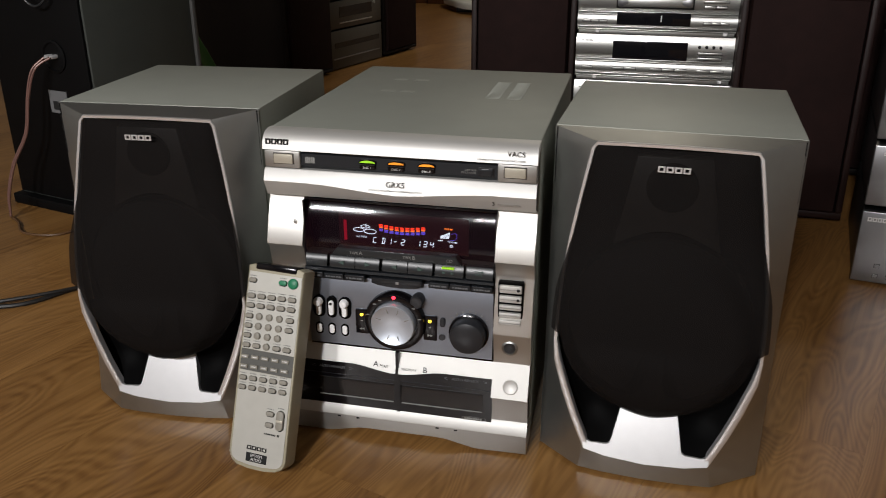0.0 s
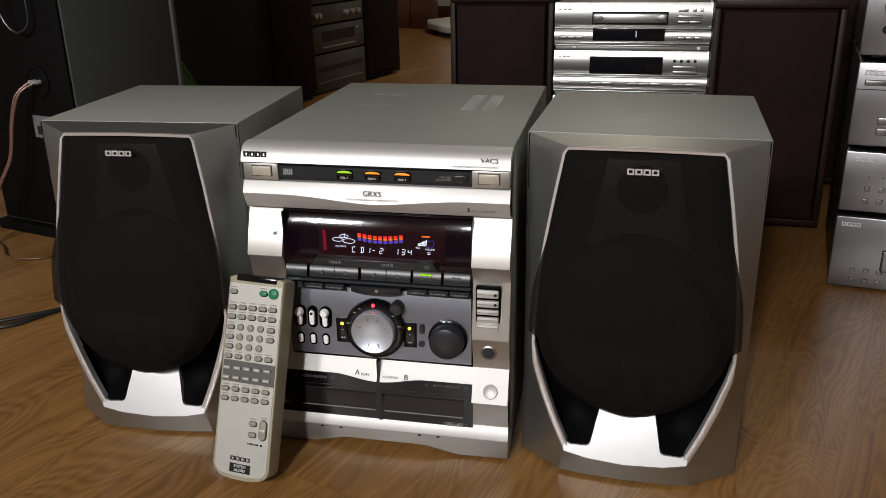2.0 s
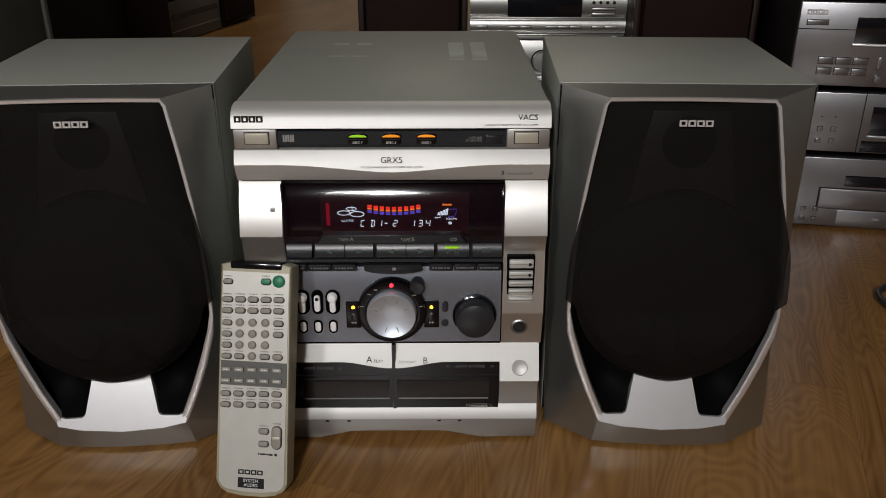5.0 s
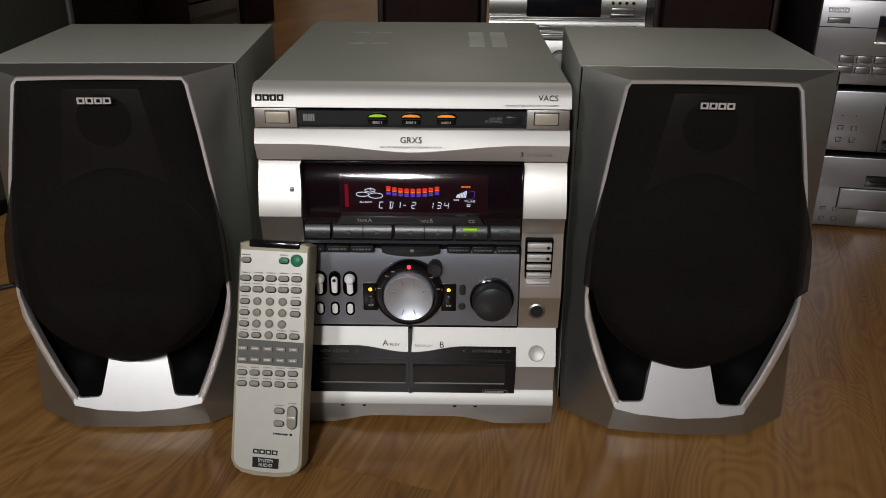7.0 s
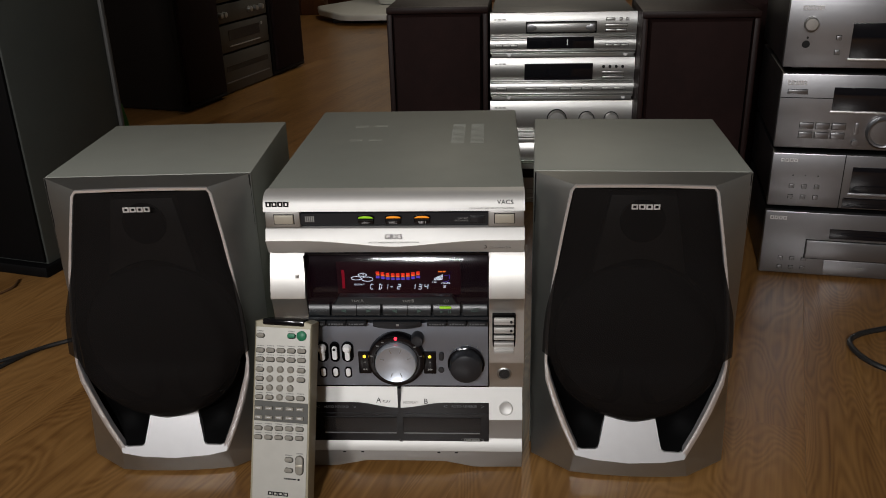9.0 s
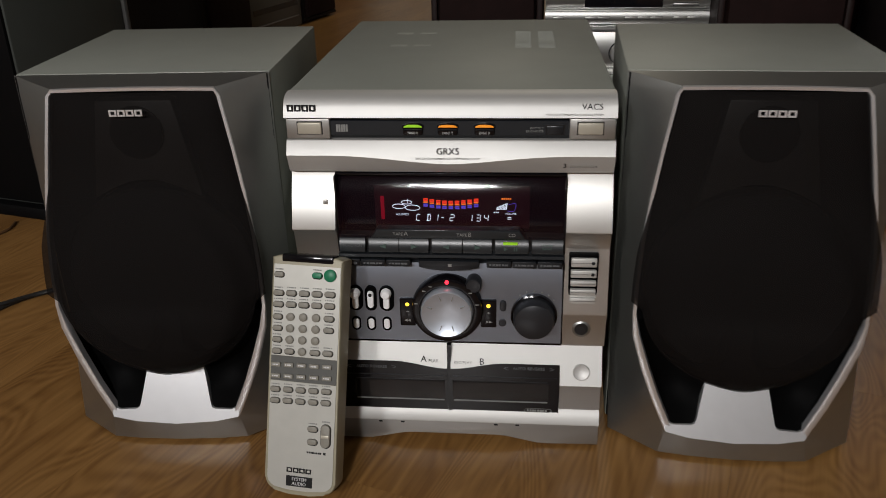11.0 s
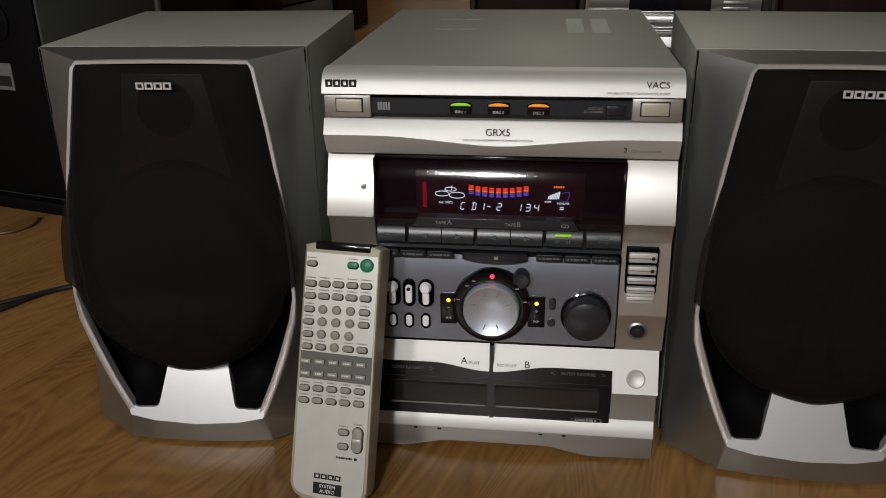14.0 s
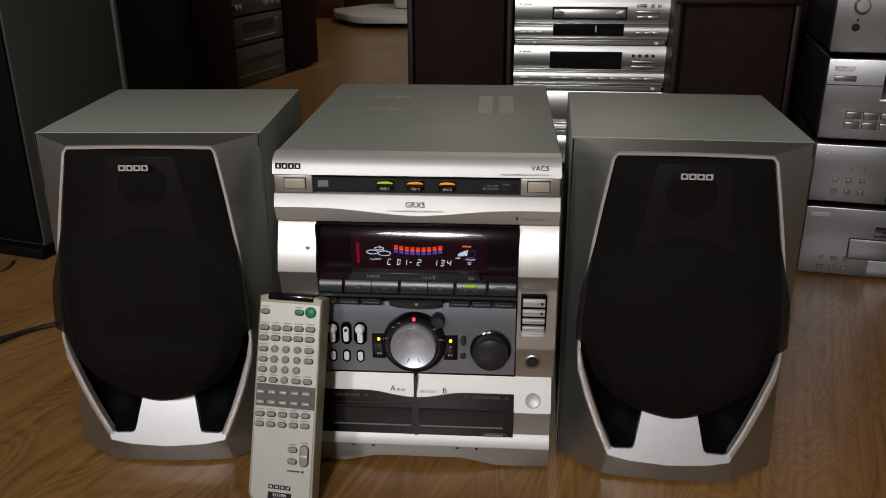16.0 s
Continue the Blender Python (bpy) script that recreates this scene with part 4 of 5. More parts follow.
        if z < 0.165:
            w = min(w, math.sqrt(max(0.0, 0.0950 ** 2 - (z - 0.176) ** 2)) + 0.0004)
        row = []
        for k in range(29):
            f = -1 + k / 14
            x = w * f
            edge = min(1.0, max(0.0, (0.3505 - z) / 0.02)) ** 0.5
            bow = 0.0125 * (1 - f * f) ** 0.55 * edge * min(1.0, (z - 0.0814) / 0.05) ** 0.5
            r = math.hypot(x, z - 0.172)
            disc = 0.0075 * min(1.0, max(0.0, (0.087 - r) / 0.007)) * min(1.0, (z - 0.0814) / 0.02)
            low = 0.004 if z < 0.15 else 0.0
            row.append((x, y - bow - disc - low * (1 - f * f), z))
        grid.append(row)
    g = part("grille", sheet(grid), GRILLE, s, "black cloth grille bulging over the woofer", 50)
    low = [[(x * 0.985, y + 0.0016, z + 0.0004) for x, y, z in row] for row in grid if row[0][2] < 0.125]
    part("grille_lining", sheet(low), WOOFER, s, "dark lining behind the cloth", 50)
    badge(0.0, -0.0205, 0.3365, 0.0300, 0.0056, LOGO_METAL, s)
    return s


left = hifi_speaker(pose(-0.2775, 0.0010, 0, 0, 0, 3.0), "grey bookshelf speaker with bulging black grille and silver trim")
copy_thing(left, pose(0.2660, 0.0, 0, 0, 0, -3.0))

# ---------------------------------------------------------------- remote control leaning on the system


def remote_control():
    up = Vector((0.0408, 0.3503, 0.9357)).normalized()
    right = Vector((0.9921, -0.1257, 0.0038))
    right = (right - up * right.dot(up)).normalized()
    back = -(right.cross(up))
    m = Matrix((( right.x, -back.x * -1, up.x, -0.133), (right.y, back.y, up.y, -0.1125), (right.z, back.z, up.z, 0.013), (0, 0, 0, 1)))
    r = thing("remote_control", m, "pale beige remote control with many keys, leaning on the hi-fi", "remote control")
    out = [(-0.0335, 0.2105), (-0.0335, 0.010)] + [(-0.0335 + 0.012 * (1 - math.cos(a)), 0.010 - 0.0115 * math.sin(a)) for a in spaced(0.2, 1.4, 5)] + [(-0.010, -0.0035), (0.010, -0.0035)]
    out += [(0.0335 - 0.012 * (1 - math.cos(a)), 0.010 - 0.0115 * math.sin(a)) for a in spaced(1.4, 0.2, 5)] + [(0.0335, 0.010), (0.0335, 0.2105), (0.027, 0.2125), (-0.027, 0.2125)]
    part("shell", prism(out, 0.0, 0.0215, 0.0022), REMOTE_BODY, r, "beige plastic shell")
    def plate(z0, z1, material, name, d):
        return part(name, prism([(-0.0310, z0), (0.0310, z0), (0.0310, z1), (-0.0310, z1)], -d, 0.001), material, r)
    plate(0.1225, 0.2045, REMOTE_FACE, "upper_face", 0.0006)
    plate(0.0998, 0.1222, REMOTE_BAND, "grey_band", 0.0006)
    lo = [(-0.0310, 0.0995), (-0.0310, 0.012)] + [(-0.0310 + 0.011 * (1 - math.cos(a)), 0.012 - 0.010 * math.sin(a)) for a in spaced(0.3, 1.4, 4)] + [(-0.008, 0.0005), (0.008, 0.0005)]
    lo += [(0.0310 - 0.011 * (1 - math.cos(a)), 0.012 - 0.010 * math.sin(a)) for a in spaced(1.4, 0.3, 4)] + [(0.0310, 0.012), (0.0310, 0.0995)]
    part("lower_face", prism(lo, -0.0006, 0.001), REMOTE_FACE, r)
    part("infrared_window", box(-0.0240, 0.0240, -0.0012, 0.016, 0.2070, 0.2140, 0.0015), GLOSS_BLACK, r, "black infrared window")
    def key(x, z, w, h, material=REMOTE_KEY, d=0.0022, mark=True):
        k = part("key", prism(capsule(x, z, w, h), -0.0006 - d, 0.0, 0.0007), material, r)
        part("key_rim", prism(capsule(x, z - 0.0004, w + 0.0012, h + 0.0012), -0.0009, 0.0), INK, k)
        if mark:
            bars(x - w * 0.45, x + w * 0.45, -0.0007, z + h / 2 + 0.0022, 0.0010, 5, GREY_INK, r)
        return k
    cols = [-0.0258, -0.0138, -0.0018, 0.0102, 0.0222]
    key(-0.0258, 0.1955, 0.0088, 0.0046)
    key(0.0098, 0.1966, 0.0090, 0.0052, GREEN)
    part("power_key", lathe([(0.0056, 0.0), (0.0056, -0.002), (0.0045, -0.003), (0, -0.0032)], (0.0218, -0.0004, 0.1972), 26), GREEN, r, "round green power key")
    for k, x in enumerate(cols):
        key(x, 0.1790 + 0.0004 * k, 0.0096, 0.0048)
        key(x, 0.1688 + 0.0004 * k, 0.0096, 0.0048)
    for row in range(4):
        z = 0.1576 - 0.0103 * row
        key(cols[0], z, 0.0088, 0.0046)
        if row < 3:
            for k in (1, 2, 3):
                part("number_key", lathe([(0.0037, 0.0), (0.0037, -0.0022), (0.003, -0.0028), (0, -0.003)], (cols[k], -0.0004, z + 0.0004 * k), 20), REMOTE_KEY, r, "round grey number key")
        else:
            key(cols[1], z + 0.0003, 0.0088, 0.0046)
            part("number_key", lathe([(0.0037, 0.0), (0.0037, -0.0022), (0.003, -0.0028), (0, -0.003)], (cols[2], -0.0004, z + 0.0008), 20), REMOTE_KEY, r, "round grey number key")
            key(cols[3], z + 0.001, 0.0092, 0.0046)
        if row != 2:
            key(cols[4], z + 0.0014, 0.0092, 0.0048)
    for k, x in enumerate(cols):
        for z in (0.1142, 0.1040):
            kk = part("band_key", box(x - 0.0044, x + 0.0044, -0.0024, 0.0, z - 0.0020 + 0.0004 * k, z + 0.0020 + 0.0004 * k, 0.0006), REMOTE_KEY, r)
            bars(x - 0.0028, x + 0.0030, -0.0024, z + 0.0004 * k, 0.0012, 4, PALE_INK, kk)
        key(x, 0.0919 + 0.0005 * k, 0.0090, 0.0046)
        key(x, 0.0817 + 0.0005 * k, 0.0090, 0.0046)
    key(0.0109, 0.0588, 0.0092, 0.0050)
    key(0.0110, 0.0470, 0.0092, 0.0050, mark=False)
    roc = part("volume_rocker", prism(capsule(0.0233, 0.0535, 0.0088, 0.0210), -0.0032, 0.0, 0.001), REMOTE_KEY, r, "long rocker key")
    part("rocker_rim", prism(capsule(0.0233, 0.0532, 0.0102, 0.0224), -0.0009, 0.0), INK, roc)
    part("rocker_bar", box(0.0195, 0.0271, -0.0040, -0.002, 0.0520, 0.0548, 0.0006), BEIGE, roc)
    bars(0.0195, 0.0275, -0.0007, 0.0662, 0.0012, 4, GREY_INK, r)
    bars(0.0060, 0.0205, -0.0007, 0.0370, 0.0016, 7, INK, r)
    part("print_square", box(0.0215, 0.0238, -0.0009, 0.0, 0.0360, 0.0382), INK, r)
    badge(-0.0008, -0.0006, 0.0192, 0.0240, 0.0042, INK, r, depth=0.0006)
    lab = part("label_plate", prism([(-0.0128, 0.0042), (0.0122, 0.0042), (0.0122, 0.0138), (-0.0128, 0.0138)], -0.0010, 0.0, 0.0003), INK, r, "black printed label")
    lettering("SYSTEM\nAUDIO", -0.0003, -0.0011, 0.0090, 0.0042, PALE_INK, lab)
    return r


remote_control()

# ---------------------------------------------------------------- other hi-fi separates


def separate(name, m, w, h, d, material, label, group):
    c = thing(name, m, label, "hi-fi component", group)
    part("body", box(0.002, w - 0.002, 0.012, d, 0.004, h - 0.001, 0.002), BLACK, c)
    part("front_panel", box(0, w, 0, 0.0125, 0.004, h, 0.0018), material, c)
    for x in (0.03, w - 0.03):
        part("foot", box(x - 0.012, x + 0.012, 0.015, 0.039, -0.001, 0.0045, 0.001), BLACK, c)
        if material is HIFI_SILVER:
            # white colour stands in for the glint on each foot
            part("front_foot", lathe([(0.0045, 0.006), (0.0045, -0.002), (0.003, -0.004), (0, -0.0045)], (x + 0.01, -0.004, 0.0010), 16), WHITE_PLASTIC, c, "small front foot, white for its glint")
    if material is HIFI_SILVER:
        part("base_ledge", box(0.003, w - 0.003, -0.0035, 0.012, -0.0050, 0.0040, 0.001) if m.translation.z > 0.1 else box(0.003, w - 0.003, -0.0035, 0.012, 0.0, 0.0040, 0.001), HIFI_SILVER, c)
    return c


def square_key(x, z, w, h, material, parent, y=0.0):
    k = part("key", box(x - w / 2, x + w / 2, y - 0.0022, y + 0.003, z - h / 2, z + h / 2, 0.0006), material, parent)
    part("key_gap", box(x - w / 2 - 0.0007, x + w / 2 + 0.0007, y - 0.0003, y + 0.002, z - h / 2 - 0.0007, z + h / 2 + 0.0007), INK, k)
    return k


def right_stack():
    g = "grey hi-fi stack"
    at = pose(0.5830, 0.5520, 0, 0, 0, -10.5)
    W, D = 0.285, 0.30
    cd = separate("disc_player", at @ pose(0, 0, 0.0), W, 0.120, D, HIFI_GREY, "grey aluminium disc player standing on the floor", g)
    badge(0.022, -0.0002, 0.108, 0.028, 0.0065, LOGO_METAL, cd)
    part("display_window", box(0.108, 0.228, -0.0006, 0.002, 0.074, 0.092, 0.0004), WINDOW, cd)
    part("drawer_gap", box(0.0715, 0.2515, -0.0004, 0.002, 0.0345, 0.0705), INK, cd)
    part("drawer", box(0.073, 0.250, -0.0032, 0.003, 0.036, 0.069, 0.0012), HIFI_GREY, cd, "long disc drawer")
    part("lower_panel", box(0.106, 0.283, -0.0012, 0.002, 0.008, 0.033, 0.0006), HIFI_GREY, cd)
    part("disc_mark", box(0.160, 0.170, -0.0016, 0, 0.019, 0.0225), GREY_INK, cd)
    for x in (0.034, 0.053, 0.072):
        for z in (0.033, 0.016):
            square_key(x, z, 0.0065, 0.0052, HIFI_GREY, cd)
    ta = separate("cassette_deck", at @ pose(0.0, 0.002, 0.1255), W, 0.098, D, HIFI_GREY, "grey aluminium cassette deck stacked on a disc player", g)
    badge(0.027, -0.0002, 0.086, 0.028, 0.0055, LOGO_METAL, ta)
    part("groove", box(0.1140, 0.1155, -0.0004, 0.003, 0.004, 0.098), INK, ta)
    part("cassette_window", box(0.128, 0.262, -0.0006, 0.002, 0.033, 0.078, 0.0004), WINDOW, ta)
    part("cassette_slot", box(0.120, 0.268, -0.0006, 0.002, 0.006, 0.024, 0.0004), WINDOW, ta)
    part("window_lip", box(0.126, 0.264, -0.0020, 0.002, 0.0285, 0.0322, 0.0005), HIFI_GREY, ta)
    for x in (0.036, 0.056, 0.076):
        part("pin_hole", box(x - 0.001, x + 0.001, -0.0005, 0.001, 0.0588, 0.0606), INK, ta)
        for z in (0.0405, 0.0215):
            square_key(x, z, 0.0068, 0.0062, HIFI_GREY, ta)
    re = separate("receiver", at @ pose(-0.001, 0.004, 0.2290), W, 0.128, D, HIFI_GREY, "grey aluminium receiver with a large round dial in a stack", g)
    badge(0.024, -0.0002, 0.1135, 0.030, 0.0070, LOGO_METAL, re)
    square_key(0.0265, 0.0985, 0.030, 0.0070, HIFI_GREY, re)
    part("groove", box(0.0, 0.085, -0.0004, 0.002, 0.0880, 0.0893), INK, re)
    part("display_window", box(0.082, 0.270, -0.0006, 0.002, 0.069, 0.107, 0.0005), WINDOW, re)
    part("display_lip", box(0.080, 0.272, -0.0030, 0.002, 0.0650, 0.0685, 0.0008), HIFI_SILVER, re)
    for x in (0.047, 0.072, 0.097):
        for z in (0.0425, 0.0265):
            square_key(x, z, 0.0205, 0.0095, HIFI_GREY, re)
    part("slide_key", prism(capsule(0.1250, 0.0395, 0.0072, 0.0200), -0.002, 0.002, 0.0006), HIFI_GREY, re)
    part("small_knob", lathe([(0.0055, 0.0), (0.0055, -0.006), (0, -0.0068)], (0.1250, 0, 0.0160), 20), HIFI_GREY, re)
    part("dial", lathe([(0.0255, 0.0), (0.0255, -0.008), (0.0235, -0.012), (0.0205, -0.011), (0.0195, -0.0085), (0, -0.010)], (0.1640, 0, 0.0355), 40), HIFI_GREY, re, "large round tuning dial")
    am = separate("amplifier", at @ pose(-0.003, 0.006, 0.3630), W, 0.128, D, HIFI_GREY, "grey aluminium amplifier at the top of a stack", g)
    badge(0.036, -0.0002, 0.098, 0.032, 0.0070, LOGO_METAL, am)
    part("knob", lathe([(0.0110, 0.0), (0.0110, -0.010), (0.009, -0.012), (0, -0.0124)], (0.0345, 0, 0.0735), 28), HIFI_SILVER, am)
    part("socket", lathe([(0.0060, 0.0), (0.0060, -0.0005), (0, -0.0005)], (0.0310, 0, 0.0410), 20), INK, am)
    part("pin_hole", lathe([(0.0018, 0.0), (0.0018, -0.0005), (0, -0.0005)], (0.0325, 0, 0.0515), 10), INK, am)
    for z in (0.052, 0.029):
        square_key(0.0790, z, 0.0070, 0.0065, HIFI_GREY, am)
    part("display_window", box(0.098, 0.240, -0.0006, 0.002, 0.020, 0.075, 0.0005), WINDOW, am)
    part("display_lip", box(0.096, 0.242, -0.0025, 0.002, 0.0165, 0.0195, 0.0006), HIFI_SILVER, am)


def silver_front(c, w, h, z_mid):
    """Two bulging bands with a crease between."""
    for z0, z1 in ((0.006, z_mid), (z_mid + 0.003, h)):
        n = spaced(0, 1, 6)
        rows = [(z0 + (z1 - z0) * t, -0.010 * math.sin(math.pi * (0.12 + 0.76 * t)) ** 0.7 + 0.002) for t in n]
        part("front_band", rows_strip(spaced(0, w, 4), [(z0, 0.01)] + rows + [(z1, 0.01)]), HIFI_SILVER, c, "bright bulging silver front band")
    for z in (0.0035, 0.0085, z_mid - 0.004, z_mid + 0.0005):
        part("ridge", box(0.001, w - 0.001, -0.0092, 0.0, z, z + 0.0022, 0.0006), HIFI_SILVER, c)


def back_stack():
    g = "bright silver hi-fi stack"
    at = pose(0.1040, 0.9420, 0, 0, 0, -2.0)
    W, D = 0.300, 0.30
    top = separate("minidisc_deck", at @ pose(0, 0, 0.3270), W, 0.086, D, HIFI_SILVER, "bright silver disc deck on top of a stack", g)
    silver_front(top, W, 0.086, 0.036)
    part("drawer", box(0.076, 0.216, -0.0150, 0.0, 0.048, 0.066, 0.003), HIFI_SILVER, top, "silver disc drawer")
    for x, k in ((0.0765, 1), (0.2155, -1)):
        end = prism([(x, 0.0490), (x + k * 0.010, 0.0500), (x + k * 0.018, 0.0535), (x + k * 0.0205, 0.0570), (x + k * 0.018, 0.0605), (x + k * 0.010, 0.0640), (x, 0.0650)][::k], -0.0162, -0.0140, 0.0006)
        part("drawer_end", end, HIFI_GREY, top, "dished grey drawer end")
    part("drawer_gap", box(0.0735, 0.2185, -0.0098, 0.0, 0.045, 0.069, 0.001), INK, top)
    part("display_window", box(0.076, 0.214, -0.0105, 0.0, 0.014, 0.038, 0.0008), WINDOW, top)
    part("display_sign", box(0.1585, 0.1608, -0.0112, -0.010, 0.021, 0.033), PALE_INK, top)
    for x, z, w in ((0.246, 0.072, 0.017), (0.267, 0.072, 0.005), (0.280, 0.072, 0.005), (0.258, 0.060, 0.045), (0.247, 0.050, 0.020), (0.268, 0.050, 0.020), (0.018, 0.020, 0.014), (0.034, 0.020, 0.014), (0.050, 0.020, 0.014), (0.245, 0.020, 0.014), (0.261, 0.020, 0.014), (0.277, 0.020, 0.014)):
        square_key(x, z, w, 0.0045, HIFI_SILVER, top, -0.0078)
    bars(0.008, 0.034, -0.0090, 0.074, 0.003, 3, GREY_INK, top)
    mid = separate("tuner", at @ pose(0, 0, 0.2370), W, 0.084, D, HIFI_SILVER, "bright silver tuner with a black display window", g)
    silver_front(mid, W, 0.084, 0.036)
    part("display_window", box(0.072, 0.214, -0.0105, 0.0, 0.039, 0.073, 0.0008), WINDOW, mid)
    for x in (0.236, 0.249, 0.262, 0.275):
        part("round_key", lathe([(0.0030, 0.0), (0.0030, -0.003), (0, -0.0034)], (x, -0.0078, 0.066), 14), INK, mid)
    for x, z, w in ((0.256, 0.054, 0.044), (0.256, 0.044, 0.044), (0.024, 0.020, 0.020), (0.085, 0.020, 0.022), (0.108, 0.020, 0.022), (0.158, 0.020, 0.022), (0.181, 0.020, 0.022), (0.204, 0.020, 0.022), (0.247, 0.020, 0.024), (0.272, 0.020, 0.024)):
        square_key(x, z, w, 0.0045, HIFI_SILVER, mid, -0.0078)
    bars(0.010, 0.034, -0.0090, 0.073, 0.003, 3, GREY_INK, mid)
    amp = separate("amplifier", at @ pose(0, 0, 0.1440), W, 0.086, D, HIFI_SILVER, "bright silver amplifier with three round knobs", g)
    silver_front(amp, W, 0.086, 0.020)
    bars(0.010, 0.034, -0.0090, 0.073, 0.003, 3, GREY_INK, amp)
    for x, r in ((0.142, 0.019), (0.205, 0.0150), (0.257, 0.0140)):
        part("knob", lathe([(r, 0.0), (r, -0.014), (r * 0.9, -0.018), (r * 0.5, -0.0185), (0, -0.0185)], (x, -0.006, 0.048), 32), HIFI_SILVER, amp, "round silver knob")
        part("knob_ring", lathe([(r * 1.12, 0.0), (r * 1.12, -0.002), (r * 0.98, -0.0022)], (x, -0.0068, 0.048), 32), INK, amp)
    tape = separate("cassette_deck", at @ pose(0, 0, 0.0), W, 0.138, D, HIFI_SILVER, "silver cassette deck at the bottom of a stack", g)
    silver_front(tape, W, 0.138, 0.096)
    part("cassette_window", box(0.030, 0.270, -0.0105, 0.0, 0.060, 0.080, 0.001), WINDOW, tape)
    for x in spaced(0.03, 0.27, 8):
        square_key(x, 0.028, 0.022, 0.010, HIFI_SILVER, tape, -0.0078)


def floor_speaker(name, m, w, d, h, material, label, group, grille=True):
    s = thing(name, m, label, "speaker", group)
    part("cabinet", box(0, w, 0.012, d, 0.008, h, 0.004), material, s)
    bm = bmesh.new()
    for q in ((0, w, 0.008, 0.022), (0, w, h - 0.014, h), (0, 0.012, 0.022, h - 0.014), (w - 0.012, w, 0.022, h - 0.014)):
        box(q[0], q[1], -0.004, 0.0125, q[2], q[3], 0.003, bm=bm)
    part("front_frame", bm, material, s)
    if grille:
        part("grille", prism([(0.013, 0.022), (w - 0.013, 0.022), (w - 0.013, h - 0.015), (0.013, h - 0.015)], -0.016, 0.0125, 0.016), BROWN_CLOTH, s, "brown-black cloth grille with bevelled edges")
    for x in (0.02, w - 0.05):
        part("foot", box(x, x + 0.03, 0.02, 0.05, 0.0, 0.009, 0.002), BLACK, s)
        part("foot", box(x, x + 0.03, d - 0.05, d - 0.02, 0.0, 0.009, 0.002), BLACK, s)
    return s


right_stack()
back_stack()
floor_speaker("floor_speaker", pose(-0.1150, 0.9700, 0, 0, 0, -2.0), 0.2150, 0.24, 0.425, MAHOGANY, "dark mahogany speaker with black grille beside silver separates", "speakers of the silver stack")
floor_speaker("floor_speaker", pose(0.3990, 0.8420, 0, 0, 0, -4.0), 0.2220, 0.24, 0.424, MAHOGANY, "dark mahogany speaker with black grille beside silver separates", "speakers of the silver stack")
# Added black block: keeps the gap beside the grey stack dark.
floor_speaker("floor_speaker", pose(0.6150, 1.1500, 0, 0, 0, -8.0), 0.26, 0.30, 0.62, BLACK_ASH, "black speaker block added to darken the gap behind grey separates", "speakers of the grey stack")


def rear_speaker():
    """A tall cabinet turned away: its back with terminals, cable and label, and one plain side."""
    s = thing("tower_speaker", pose(-0.7250, 0.5450, 0, 0, 0, -15.0), "tall dark grey speaker seen from behind, cable in its terminals", "speaker")
    part("cabinet", box(-0.26, 0.0, 0.006, 0.265, 0.02, 0.80, 0.003), DARK_GREY, s, "dark grey cabinet")
    part("back_panel", box(-0.255, -0.004, 0.0, 0.0075, 0.025, 0.795, 0.002), BACKING, s, "black back panel")
    part("front_baffle", box(-0.262, 0.006, 0.2655, 0.276, 0.018, 0.802, 0.004), mat("grey_baffle", (0.05, 0.05, 0.048), 0.5, 0, 0.1, 30), s, "lighter grey front baffle")
    part("plinth", box(-0.268, 0.008, -0.012, 0.282, 0.0, 0.021, 0.003), BACKING, s)
    part("terminal_cup", lathe([(0.030, 0.0), (0.030, -0.003), (0.026, -0.004), (0.024, -0.001), (0, -0.0005)], (-0.085, 0.0, 0.305), 28), BACKING, s)
    for x in (-0.092, -0.079):
        part("terminal", lathe([(0.004, 0.0), (0.004, -0.012), (0.003, -0.014), (0, -0.014)], (x, -0.001, 0.306), 14), LOGO_METAL, s)
    lb = part("label", box(-0.118, -0.070, -0.0012, 0.0005, 0.200, 0.242), WHITE_LABEL, s, "pale grey printed label")
    part("label_block", box(-0.109, -0.074, -0.0016, 0, 0.206, 0.222), INK, lb)
    return s


rear_speaker()


def cable(name, points, radius, material, label):
    return tagged(part(name, tube(points, radius), material, None, label), category="cable")


bm = tube([(-0.815, 0.548, 0.306), (-0.835, 0.535, 0.285), (-0.850, 0.530, 0.24), (-0.868, 0.528, 0.17), (-0.905, 0.525, 0.11), (-0.925, 0.520, 0.05), (-0.93, 0.52, 0.006)], 0.0022)
tube([(-0.803, 0.548, 0.306), (-0.826, 0.533, 0.288), (-0.846, 0.529, 0.24), (-0.864, 0.527, 0.17), (-0.900, 0.523, 0.11), (-0.921, 0.518, 0.05), (-0.926, 0.516, 0.006)], 0.0022, bm)
tagged(part("speaker_cable", bm, PINK, None, "copper-pink twin speaker cable hanging from speaker terminals"), category="cable")
cable("cable_loop", [(-0.80, 0.548, 0.55), (-0.842, 0.545, 0.47), (-0.838, 0.545, 0.42), (-0.815, 0.545, 0.396), (-0.790, 0.545, 0.410), (-0.786, 0.545, 0.45), (-0.80, 0.548, 0.53), (-0.81, 0.549, 0.56)], 0.0022, KEY, "dark grey cable loop hanging behind a tower speaker")
